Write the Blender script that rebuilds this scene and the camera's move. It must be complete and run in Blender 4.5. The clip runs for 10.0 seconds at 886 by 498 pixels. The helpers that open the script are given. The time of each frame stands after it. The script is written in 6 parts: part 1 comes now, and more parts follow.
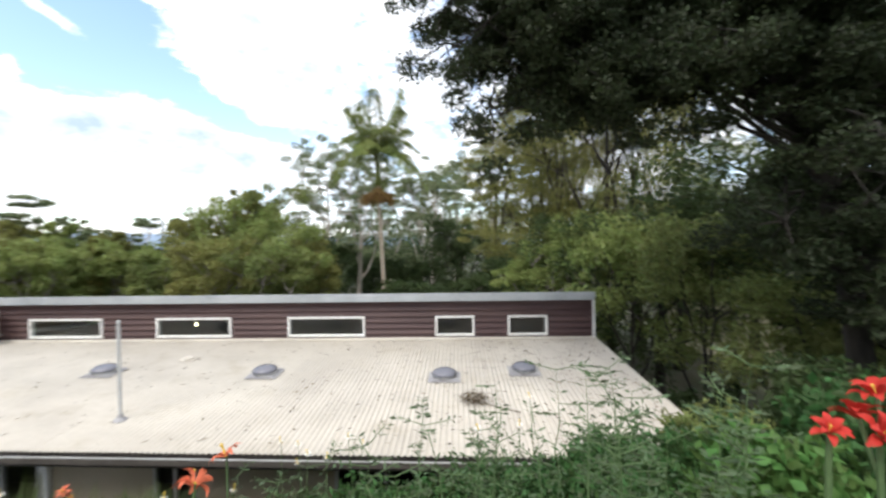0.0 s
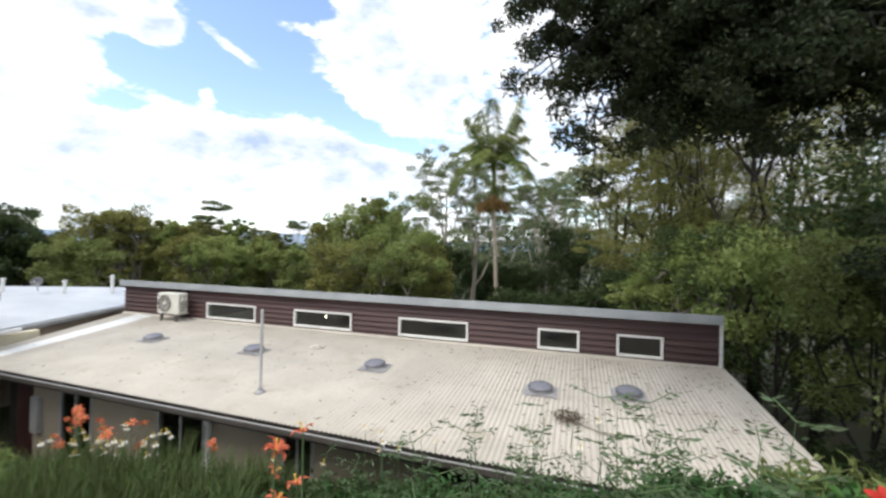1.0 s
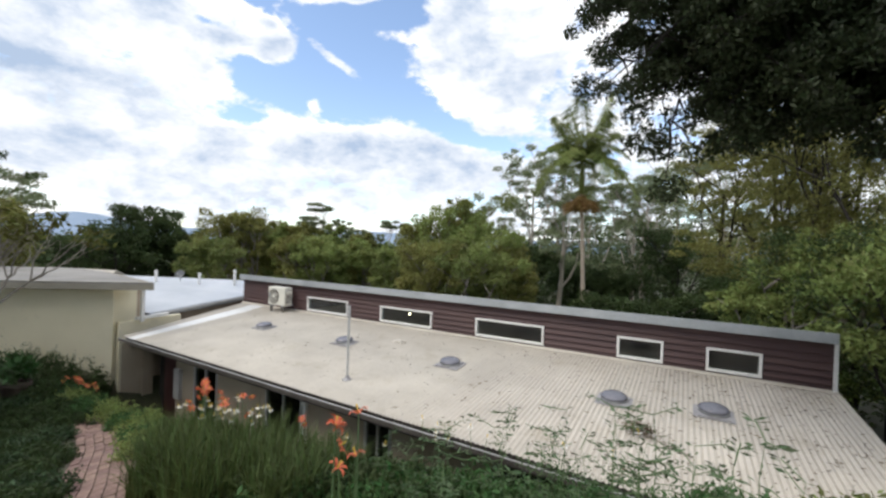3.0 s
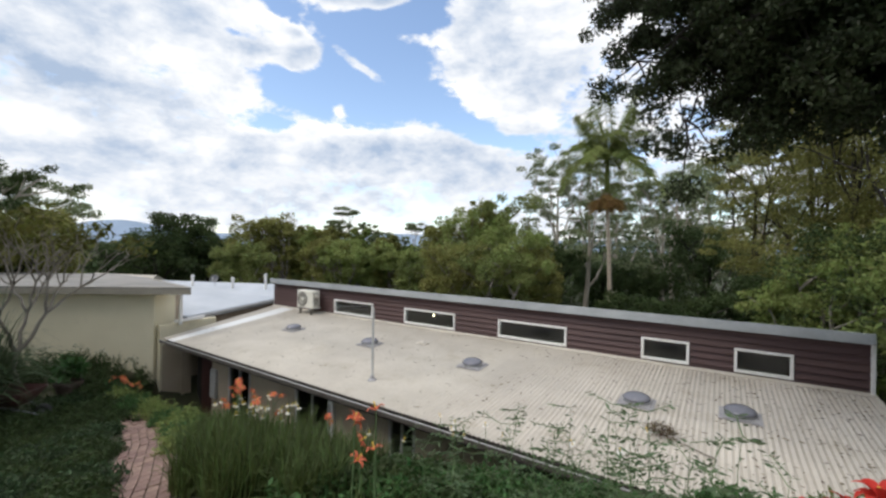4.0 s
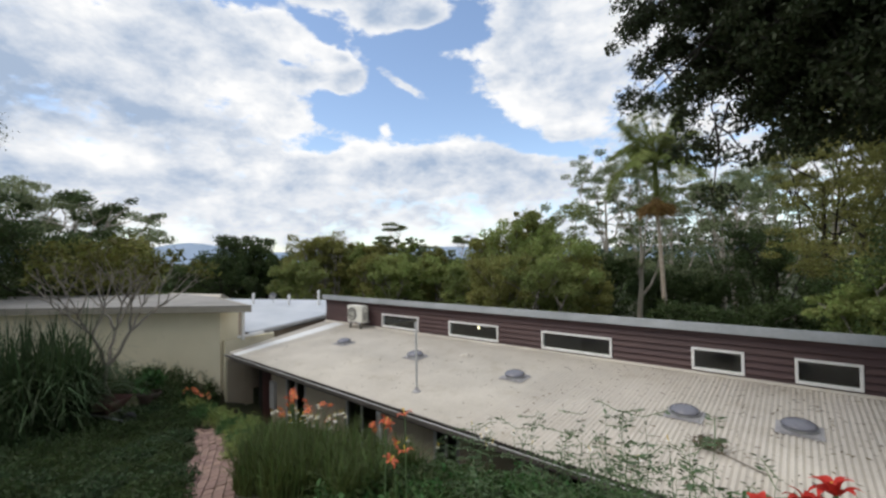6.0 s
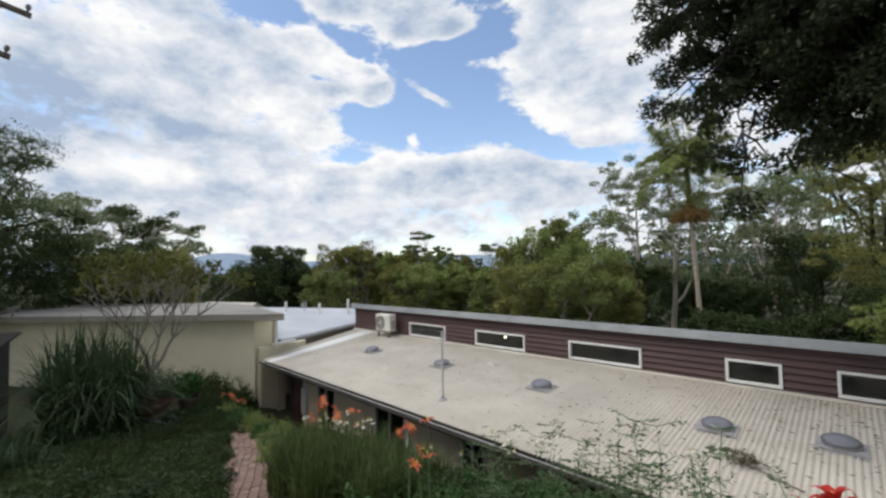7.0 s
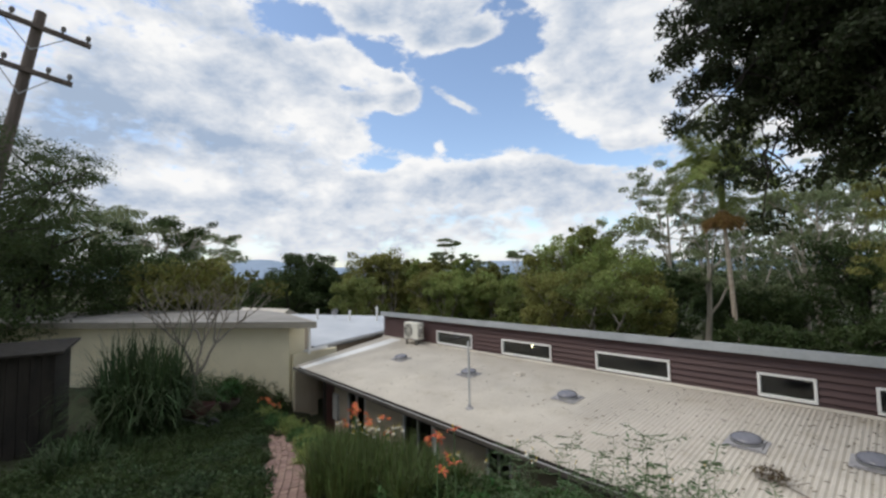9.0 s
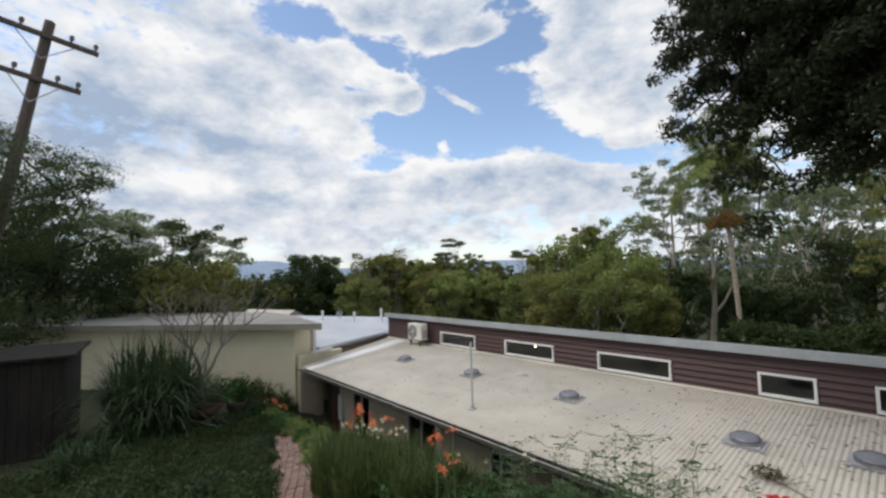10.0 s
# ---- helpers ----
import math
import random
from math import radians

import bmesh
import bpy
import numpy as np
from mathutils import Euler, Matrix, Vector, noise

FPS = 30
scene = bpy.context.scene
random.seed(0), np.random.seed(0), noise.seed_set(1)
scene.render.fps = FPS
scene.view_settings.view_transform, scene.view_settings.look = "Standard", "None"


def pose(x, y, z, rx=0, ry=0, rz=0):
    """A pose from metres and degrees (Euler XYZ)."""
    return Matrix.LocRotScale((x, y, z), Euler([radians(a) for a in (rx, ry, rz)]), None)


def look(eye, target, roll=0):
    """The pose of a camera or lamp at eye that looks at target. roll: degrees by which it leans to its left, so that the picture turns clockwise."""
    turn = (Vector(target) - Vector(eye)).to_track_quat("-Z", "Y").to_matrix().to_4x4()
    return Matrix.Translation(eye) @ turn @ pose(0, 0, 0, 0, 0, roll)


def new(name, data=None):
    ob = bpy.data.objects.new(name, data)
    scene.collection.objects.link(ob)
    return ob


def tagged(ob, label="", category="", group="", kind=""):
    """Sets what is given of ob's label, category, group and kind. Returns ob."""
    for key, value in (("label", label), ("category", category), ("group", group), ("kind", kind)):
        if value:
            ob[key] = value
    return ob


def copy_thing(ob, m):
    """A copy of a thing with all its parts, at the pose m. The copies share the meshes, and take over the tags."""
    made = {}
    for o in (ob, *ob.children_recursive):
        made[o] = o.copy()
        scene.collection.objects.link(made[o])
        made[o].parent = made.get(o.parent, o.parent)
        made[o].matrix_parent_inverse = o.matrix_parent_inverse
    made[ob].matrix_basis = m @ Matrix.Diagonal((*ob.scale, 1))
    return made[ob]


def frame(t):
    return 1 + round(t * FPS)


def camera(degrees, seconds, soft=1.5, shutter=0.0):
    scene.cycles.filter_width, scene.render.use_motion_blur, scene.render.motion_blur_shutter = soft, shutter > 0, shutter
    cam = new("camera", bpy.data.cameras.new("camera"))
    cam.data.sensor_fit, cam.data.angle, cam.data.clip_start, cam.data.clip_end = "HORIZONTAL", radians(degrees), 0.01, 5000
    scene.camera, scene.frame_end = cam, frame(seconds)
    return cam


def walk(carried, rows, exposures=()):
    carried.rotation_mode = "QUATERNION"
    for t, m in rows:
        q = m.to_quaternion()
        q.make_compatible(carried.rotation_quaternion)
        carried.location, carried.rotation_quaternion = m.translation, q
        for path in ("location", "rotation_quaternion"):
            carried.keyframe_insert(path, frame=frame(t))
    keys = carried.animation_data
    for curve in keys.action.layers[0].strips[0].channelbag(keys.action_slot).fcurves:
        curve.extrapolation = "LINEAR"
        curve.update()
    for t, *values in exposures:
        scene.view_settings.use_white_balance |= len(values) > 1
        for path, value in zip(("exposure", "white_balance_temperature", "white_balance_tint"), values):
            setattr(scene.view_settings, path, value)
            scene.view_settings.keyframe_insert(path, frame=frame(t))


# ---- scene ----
cam = camera(93.1, 10.0, soft=2.6, shutter=0.5)

PATH = [
    (0, (3.904, 0.459, 5.649), (3.838, 2.457, 5.628), -0.8),
    (0.5, (4.102, 0.399, 5.689), (3.693, 2.357, 5.69), 0.6),
    (1, (4.233, 0.343, 5.723), (3.616, 2.246, 5.729), 1.3),
    (1.5, (4.343, 0.292, 5.76), (3.584, 2.142, 5.763), 1.8),
    (2, (4.428, 0.262, 5.775), (3.565, 2.066, 5.774), 2.0),
    (2.5, (4.52, 0.22, 5.798), (3.58, 1.986, 5.791), 2.1),
    (4, (4.78, 0.085, 5.865), (3.676, 1.752, 5.857), 1.1),
    (4.5, (4.855, 0.059, 5.874), (3.7, 1.692, 5.872), 0.5),
    (5, (4.944, 0.032, 5.885), (3.745, 1.633, 5.897), 0.1),
    (5.5, (5.027, 0.008, 5.905), (3.785, 1.575, 5.933), -0.4),
    (7, (5.236, -0.086, 5.95), (3.852, 1.356, 6.04), -1.1),
    (7.5, (5.29, -0.136, 5.979), (3.86, 1.258, 6.082), -1.0),
    (8, (5.335, -0.179, 6.003), (3.881, 1.19, 6.116), -1.1),
    (8.5, (5.389, -0.235, 6.034), (3.924, 1.121, 6.155), -0.9),
    (9, (5.448, -0.276, 6.07), (3.976, 1.073, 6.191), -1.1),
    (9.5, (5.523, -0.312, 6.099), (4.044, 1.029, 6.221), -1.3),
    (10, (5.582, -0.324, 6.123), (4.096, 1.009, 6.244), -1.5),
]
walk(cam, [(t, look(e, g, r)) for t, e, g, r in PATH],
     exposures=[(0.0, 0.55), (0.5, 0.42), (1.0, 0.3), (2.5, 0.1), (4.0, -0.1), (7.0, -0.28), (10.0, -0.34)])


# ---- world, sun ----
def link(tree, a, b):
    tree.links.new(a, b)


def math_node(tree, op, a, b=None, c=None):
    n = tree.nodes.new("ShaderNodeMath")
    n.operation = op
    for i, v in enumerate((a, b, c)):
        if v is None:
            continue
        if isinstance(v, (int, float)):
            n.inputs[i].default_value = v
        else:
            tree.links.new(v, n.inputs[i])
    return n.outputs[0]


def direction(az, el):
    """Unit vector; az in degrees to the left of +y."""
    a, e = radians(az), radians(el)
    return (-math.sin(a) * math.cos(e), math.cos(a) * math.cos(e), math.sin(e))


SUN_EL, SUN_AZ = 56.0, 150.0   # behind the camera's left shoulder, veiled by thin cloud


# the day's sky: bearing, height, half width, half height, slant (degrees), weight
CLEAR = [
    (66.8, 30.8, 3.1, 1.6, 0, -1.00), (58.6, 29.0, 5.3, 1.5, 28, -1.00), (45.2, 25.6, 9.4, 3.7, 0, -1.00), (60.5, 23.9, 2.8, 0.6, 0, -0.70), (50.0, 18.8, 8.2, 3.2, 0, -1.00), (35.3, 17.7, 7.8, 3.0, 12, -1.00),
    (36.5, 30.0, 3.5, 2.8, 0, -1.00), (26.5, 14.4, 4.8, 1.6, 15, -1.00), (54.7, 14.8, 3.4, 1.0, 0, -0.80), (54.6, 19.4, 2.3, 1.8, 0, -0.60), (42.8, 27.9, 4.7, 1.3, 0, -0.80),
]
BANKS = [
    (74, 22, 9, 5, 0, 0.55), (76, 8.5, 16, 3.2, 0, 0.55),
    (50.6, 32.8, 4.4, 2.3, 0, 1.00), (57.5, 32.4, 3.8, 1.3, 0, 1.10), (48.7, 29.7, 2.0, 1.5, 0, 0.90), (25.3, 27.6, 6.5, 6.0, 0, 1.20), (28.1, 20.3, 2.9, 2.6, 0, 1.10), (22.8, 20.3, 3.3, 2.6, 0, 1.00),
    (60.5, 27.1, 4.4, 3.8, 0, 0.60), (60.5, 18.3, 3.3, 2.4, 0, 0.90), (66.8, 26.3, 4.1, 3.7, 0, 0.50), (51.6, 14.6, 3.1, 1.9, 0, 1.20), (34.2, 14.1, 5.9, 2.1, 0, 1.20), (43.2, 12.6, 7.0, 2.1, 0, 1.10),
    (26.6, 10.6, 4.8, 2.2, 0, 0.90), (58.4, 12.5, 4.5, 1.6, 0, 0.80),
]
WISPS = [
    (42.0, 30.3, 5.1, 1.2, -8, 1.00), (37.8, 26.3, 4.2, 0.8, 0, 0.75), (44.7, 22.5, 3.6, 0.7, 28, 1.00), (52.3, 23.6, 2.0, 1.4, 0, 1.10), (53.2, 25.4, 0.8, 0.5, 0, 0.90), (53.5, 21.8, 1.4, 0.7, 0, 0.80),
    (56.7, 23.0, 4.2, 0.9, 0, 1.00), (56.1, 26.6, 3.5, 1.1, 20, 0.80), (47.9, 17.3, 1.0, 1.1, 0, 0.70), (24.0, 15.8, 3.1, 0.7, 0, 0.70), (29.2, 29.9, 2.0, 1.1, -20, 0.40),
]
SHADES = [
    (84.6, 16.5, 8.6, 3.4, 0, -0.90), (90.0, 16.9, 3.2, 4.6, 0, -1.00), (72.5, 27.6, 5.8, 2.0, 0, -0.45), (75.4, 16.1, 7.3, 1.6, 0, -0.50), (31.7, 10.2, 5.8, 2.4, -15, -0.70), (63.4, 9.4, 11.7, 1.4, 0, -0.40),
    (82.1, 8.5, 6.2, 1.2, 0, -0.40), (79.8, 25.9, 6.7, 1.9, 0, 0.50), (84.2, 20.2, 2.9, 0.8, 0, 0.50), (66.1, 18.9, 8.5, 2.0, 0, 0.40), (77.0, 11.2, 10.9, 1.1, 0, 0.50), (50.1, 14.5, 11.7, 1.5, 0, 0.50),
    (60.5, 26.5, 4.4, 2.5, 0, 0.40), (26.9, 24.1, 5.6, 4.6, 0, 0.35),
]


def build_world():
    w = bpy.data.worlds.new("sky")
    scene.world = w
    w.use_nodes = True
    nt = w.node_tree
    nt.nodes.clear()
    out = nt.nodes.new("ShaderNodeOutputWorld")
    sky = nt.nodes.new("ShaderNodeTexSky")
    sky.sky_type = "NISHITA"
    sky.sun_disc = False
    sky.sun_elevation = radians(SUN_EL)
    sky.sun_rotation = radians(-SUN_AZ)
    sky.air_density, sky.dust_density, sky.ozone_density = 1.0, 0.6, 1.6
    bg = nt.nodes.new("ShaderNodeBackground")
    bg.inputs[1].default_value = 0.15
    tint = nt.nodes.new("ShaderNodeHueSaturation")
    tint.inputs["Saturation"].default_value, tint.inputs["Value"].default_value = 0.95, 1.65
    link(nt, sky.outputs[0], tint.inputs["Color"])
    link(nt, tint.outputs[0], bg.inputs[0])
    tc = nt.nodes.new("ShaderNodeTexCoord")
    sep = nt.nodes.new("ShaderNodeSeparateXYZ")
    link(nt, tc.outputs["Generated"], sep.inputs[0])
    # cloud layer, laid out by bearing and height in degrees
    bearing = math_node(nt, "MULTIPLY", math_node(nt, "ARCTAN2", math_node(nt, "MULTIPLY", sep.outputs[0], -1.0), sep.outputs[1]), 180 / math.pi)
    height = math_node(nt, "MULTIPLY", math_node(nt, "ARCSINE", sep.outputs[2]), 180 / math.pi)
    chart = nt.nodes.new("ShaderNodeCombineXYZ")
    link(nt, bearing, chart.inputs[0]); link(nt, height, chart.inputs[1])
    comb = nt.nodes.new("ShaderNodeCombineXYZ")
    link(nt, sep.outputs[0], comb.inputs[0]); link(nt, sep.outputs[1], comb.inputs[1])
    link(nt, math_node(nt, "MULTIPLY", sep.outputs[2], 1.9), comb.inputs[2])

    def noise_tex(scale, detail, rough, dist, offset):
        mp = nt.nodes.new("ShaderNodeMapping")
        mp.inputs["Location"].default_value = offset
        link(nt, comb.outputs[0], mp.inputs[0])
        n = nt.nodes.new("ShaderNodeTexNoise")
        n.inputs["Scale"].default_value, n.inputs["Detail"].default_value = scale, detail
        n.inputs["Roughness"].default_value, n.inputs["Distortion"].default_value = rough, dist
        link(nt, mp.outputs[0], n.inputs[0])
        return n.outputs[0]

    def patches(total, rows, gain):
        """Adds soft oval patches: bearing, height, half width, half height, slant, weight."""
        for a, e, ra, re, slant, k in rows:
            mp = nt.nodes.new("ShaderNodeMapping")
            mp.vector_type = "TEXTURE"
            mp.inputs["Location"].default_value = (a, e, 0)
            mp.inputs["Rotation"].default_value = (0, 0, radians(slant))
            mp.inputs["Scale"].default_value = (ra, re, 1)
            link(nt, chart.outputs[0], mp.inputs[0])
            d = nt.nodes.new("ShaderNodeVectorMath")
            d.operation = "DOT_PRODUCT"
            link(nt, mp.outputs[0], d.inputs[0]); link(nt, mp.outputs[0], d.inputs[1])
            g = math_node(nt, "EXPONENT", math_node(nt, "MULTIPLY", d.outputs["Value"], -0.8))
            total = math_node(nt, "MULTIPLY_ADD", g, k * gain, total)
        return total

    billow = noise_tex(9.0, 12, 0.6, 0.15, (3.1, 1.7, 0.4))
    wisps = noise_tex(34.0, 8, 0.6, 0.3, (1.3, 4.2, 2.2))
    body = math_node(nt, "MULTIPLY_ADD", math_node(nt, "SUBTRACT", billow, 0.5), 1.0, 0.56)
    body = math_node(nt, "MULTIPLY_ADD", math_node(nt, "SUBTRACT", wisps, 0.5), 0.55, body)
    for rows, gain in ((CLEAR, 0.5), (BANKS, 0.5), (WISPS, 0.6)):
        body = patches(body, rows, gain)
    ramp = nt.nodes.new("ShaderNodeValToRGB")
    ramp.color_ramp.interpolation = "EASE"
    ramp.color_ramp.elements[0].position, ramp.color_ramp.elements[1].position = 0.36, 0.62
    link(nt, body, ramp.inputs[0])
    fold = noise_tex(7.5, 10, 0.6, 0.2, (8.0, 2.0, 5.0))
    light = math_node(nt, "MULTIPLY_ADD", math_node(nt, "SUBTRACT", fold, 0.5), 1.7, 0.55)
    light = patches(light, SHADES, 0.42)
    # thin edges of a cloud let the light through
    light = math_node(nt, "MULTIPLY_ADD", math_node(nt, "SUBTRACT", 0.70, body), 0.6, light)
    tone = nt.nodes.new("ShaderNodeValToRGB")
    tone.color_ramp.elements[0].position, tone.color_ramp.elements[1].position = 0.12, 0.80
    tone.color_ramp.elements[0].color = (0.40, 0.50, 0.66, 1)
    tone.color_ramp.elements[1].color = (1.0, 1.0, 1.0, 1)
    link(nt, light, tone.inputs[0])
    cloud = nt.nodes.new("ShaderNodeBackground")
    cloud.inputs[1].default_value = 1.2
    link(nt, tone.outputs[0], cloud.inputs[0])
    mix = nt.nodes.new("ShaderNodeMixShader")
    link(nt, ramp.outputs[0], mix.inputs[0]); link(nt, bg.outputs[0], mix.inputs[1]); link(nt, cloud.outputs[0], mix.inputs[2])
    link(nt, mix.outputs[0], out.inputs[0])


build_world()
sun = new("sun", bpy.data.lights.new("sun", "SUN"))
sun.data.energy, sun.data.angle, sun.data.color = 2.2, radians(40), (1.0, 0.96, 0.89)
sun.matrix_world = look(Vector(direction(SUN_AZ, SUN_EL)) * 60, (0, 0, 0))


# ---- materials ----
def mat(name, c1, c2, rough=0.8, scale=4.0, fine=60.0, bump=0.2, metallic=0.0, spread=(0.35, 0.65), per="", jitter=0.0, transl=0.0, stretch=(1, 1, 1), spec=0.5, dirt=None, dirt_at=(0.55, 0.7), dirt_scale=1.2):
    m = bpy.data.materials.new(name)
    m.use_nodes = True
    nt = m.node_tree
    bsdf = nt.nodes["Principled BSDF"]
    tc = nt.nodes.new("ShaderNodeTexCoord")
    mp = nt.nodes.new("ShaderNodeMapping")
    mp.inputs["Scale"].default_value = stretch
    link(nt, tc.outputs["Object"], mp.inputs[0])
    n1 = nt.nodes.new("ShaderNodeTexNoise")
    n1.inputs["Scale"].default_value, n1.inputs["Detail"].default_value = scale, 5
    link(nt, mp.outputs[0], n1.inputs[0])
    n2 = nt.nodes.new("ShaderNodeTexNoise")
    n2.inputs["Scale"].default_value, n2.inputs["Detail"].default_value = fine, 3
    link(nt, mp.outputs[0], n2.inputs[0])
    both = math_node(nt, "ADD", math_node(nt, "MULTIPLY", n1.outputs[0], 0.7), math_node(nt, "MULTIPLY", n2.outputs[0], 0.3))
    ramp = nt.nodes.new("ShaderNodeValToRGB")
    ramp.color_ramp.elements[0].position, ramp.color_ramp.elements[1].position = spread
    ramp.color_ramp.elements[0].color, ramp.color_ramp.elements[1].color = (*c1, 1), (*c2, 1)
    link(nt, both, ramp.inputs[0])
    col = ramp.outputs[0]
    if dirt:
        n3 = nt.nodes.new("ShaderNodeTexNoise")
        n3.inputs["Scale"].default_value, n3.inputs["Detail"].default_value, n3.inputs["Roughness"].default_value = dirt_scale, 8, 0.7
        link(nt, tc.outputs["Object"], n3.inputs[0])
        r3 = nt.nodes.new("ShaderNodeValToRGB")
        r3.color_ramp.elements[0].position, r3.color_ramp.elements[1].position = dirt_at
        link(nt, n3.outputs[0], r3.inputs[0])
        mx = nt.nodes.new("ShaderNodeMix")
        mx.data_type = "RGBA"
        link(nt, r3.outputs[0], mx.inputs[0]); link(nt, col, mx.inputs[6])
        mx.inputs[7].default_value = (*dirt, 1)
        col = mx.outputs[2]
    if per:
        if per == "island":
            src = nt.nodes.new("ShaderNodeNewGeometry").outputs["Random Per Island"]
        else:
            src = nt.nodes.new("ShaderNodeObjectInfo").outputs["Random"]
        hsv = nt.nodes.new("ShaderNodeHueSaturation")
        link(nt, math_node(nt, "MULTIPLY_ADD", src, jitter * 2, 1 - jitter), hsv.inputs["Value"])
        link(nt, math_node(nt, "MULTIPLY_ADD", src, jitter * 0.12, 0.5 - jitter * 0.06), hsv.inputs["Hue"])
        link(nt, col, hsv.inputs["Color"])
        col = hsv.outputs[0]
    link(nt, col, bsdf.inputs["Base Color"])
    bsdf.inputs["Roughness"].default_value, bsdf.inputs["Metallic"].default_value = rough, metallic
    bsdf.inputs["Specular IOR Level"].default_value = spec
    if bump:
        b = nt.nodes.new("ShaderNodeBump")
        b.inputs["Strength"].default_value, b.inputs["Distance"].default_value = bump, 0.01
        link(nt, n2.outputs[0], b.inputs["Height"])
        link(nt, b.outputs[0], bsdf.inputs["Normal"])
    if transl:
        t = nt.nodes.new("ShaderNodeBsdfTranslucent")
        link(nt, col, t.inputs[0])
        mx = nt.nodes.new("ShaderNodeMixShader")
        mx.inputs[0].default_value = transl
        link(nt, bsdf.outputs[0], mx.inputs[1]); link(nt, t.outputs[0], mx.inputs[2])
        link(nt, mx.outputs[0], nt.nodes["Material Output"].inputs[0])
    return m


def leaf_mat(name, c1, c2, jitter=0.35, transl=0.35):
    return mat(name, c1, c2, rough=0.6, scale=0.6, fine=9.0, bump=0.0, per="island", jitter=jitter, transl=transl, spec=0.25)


M_ROOF = mat("cream_corrugated_steel", (0.455, 0.415, 0.355), (0.55, 0.505, 0.435), 0.55, 1.3, 14, 0.05, per="object", jitter=0.03, dirt=(0.36, 0.31, 0.23), dirt_at=(0.55, 0.85), dirt_scale=1.6)
M_ROOF_NEW = mat("pale_corrugated_steel", (0.74, 0.74, 0.73), (0.82, 0.82, 0.80), 0.45, 1.0, 12, 0.05)
M_ROOF_BLUE = mat("weathered_white_steel", (0.40, 0.43, 0.47), (0.52, 0.54, 0.575), 0.45, 0.8, 10, 0.05, dirt=(0.5, 0.52, 0.55), dirt_at=(0.55, 0.8))
M_FLAT_ROOF = mat("grey_flat_roofing", (0.22, 0.21, 0.20), (0.34, 0.32, 0.29), 0.85, 0.8, 20, 0.2, dirt=(0.13, 0.12, 0.10), dirt_at=(0.5, 0.75), dirt_scale=0.7)
M_BOARD = mat("brown_painted_weatherboard", (0.060, 0.030, 0.028), (0.088, 0.046, 0.042), 0.6, 1.2, 30, 0.15, per="object", jitter=0.10, stretch=(0.4, 1, 3))
M_WHITE = mat("white_window_paint", (0.72, 0.71, 0.68), (0.82, 0.81, 0.78), 0.45, 3, 40, 0.05)
M_ZINC = mat("grey_zinc_flashing", (0.34, 0.36, 0.37), (0.47, 0.49, 0.50), 0.5, 1.5, 20, 0.05, metallic=0.3)
M_GUTTER = mat("dull_brown_gutter", (0.055, 0.046, 0.04), (0.10, 0.086, 0.074), 0.55, 2, 25, 0.05)
M_GUTTER_LIP = mat("pale_gutter_lip", (0.36, 0.35, 0.33), (0.48, 0.47, 0.45), 0.5, 2, 25, 0.05)
M_RENDER = mat("cream_rendered_wall", (0.68, 0.62, 0.44), (0.78, 0.71, 0.52), 0.9, 0.7, 50, 0.25, dirt=(0.48, 0.43, 0.32), dirt_at=(0.58, 0.85), dirt_scale=0.8)
M_FASCIA = mat("weathered_beige_fascia", (0.24, 0.22, 0.18), (0.36, 0.33, 0.27), 0.8, 1.5, 30, 0.2, stretch=(0.5, 0.5, 3))
M_BEIGE = mat("beige_wall_board", (0.34, 0.28, 0.20), (0.43, 0.36, 0.27), 0.85, 0.9, 50, 0.2)
M_BROWN_WALL = mat("tan_brick_wall", (0.36, 0.28, 0.20), (0.46, 0.37, 0.28), 0.9, 3, 40, 0.3)
# near-black that paints in the unlit depth behind openings
M_DARK = mat("unlit_interior_black", (0.03, 0.028, 0.025), (0.05, 0.045, 0.04), 0.9, 2, 20, 0.0)
M_INNER = mat("interior_plaster", (0.22, 0.20, 0.17), (0.28, 0.26, 0.22), 0.9, 2, 20, 0.05)
M_DOME = mat("smoky_skylight_dome", (0.12, 0.12, 0.14), (0.19, 0.19, 0.22), 0.25, 3, 30, 0.02, spec=0.6)
M_FLASH = mat("lead_grey_flashing", (0.26, 0.25, 0.26), (0.38, 0.37, 0.37), 0.6, 5, 30, 0.1)
M_PIPE = mat("grey_pvc_pipe", (0.42, 0.42, 0.41), (0.55, 0.55, 0.53), 0.5, 3, 30, 0.03)
M_AC = mat("ivory_enamel", (0.62, 0.60, 0.53), (0.72, 0.70, 0.62), 0.45, 3, 30, 0.03)
M_AC_DARK = mat("dark_grille", (0.10, 0.09, 0.08), (0.16, 0.15, 0.13), 0.7, 8, 40, 0.1)
M_TIMBER = mat("weathered_timber_pole", (0.07, 0.055, 0.045), (0.14, 0.11, 0.09), 0.9, 3, 40, 0.4, stretch=(4, 4, 0.6))
M_STEEL = mat("galvanised_steel", (0.3, 0.31, 0.32), (0.42, 0.43, 0.44), 0.4, 4, 40, 0.05, metallic=0.8)
M_BRICK = mat("red_clay_paver", (0.185, 0.115, 0.092), (0.29, 0.19, 0.155), 0.9, 6, 60, 0.35, per="object", jitter=0.18)
M_SOIL = mat("soil_and_litter", (0.035, 0.028, 0.018), (0.09, 0.075, 0.05), 0.95, 0.8, 18, 0.6)
M_GROUND = mat("grassy_ground", (0.025, 0.03, 0.012), (0.06, 0.065, 0.03), 0.95, 0.35, 7, 0.6, dirt=(0.07, 0.055, 0.035), dirt_at=(0.5, 0.7), dirt_scale=0.6)
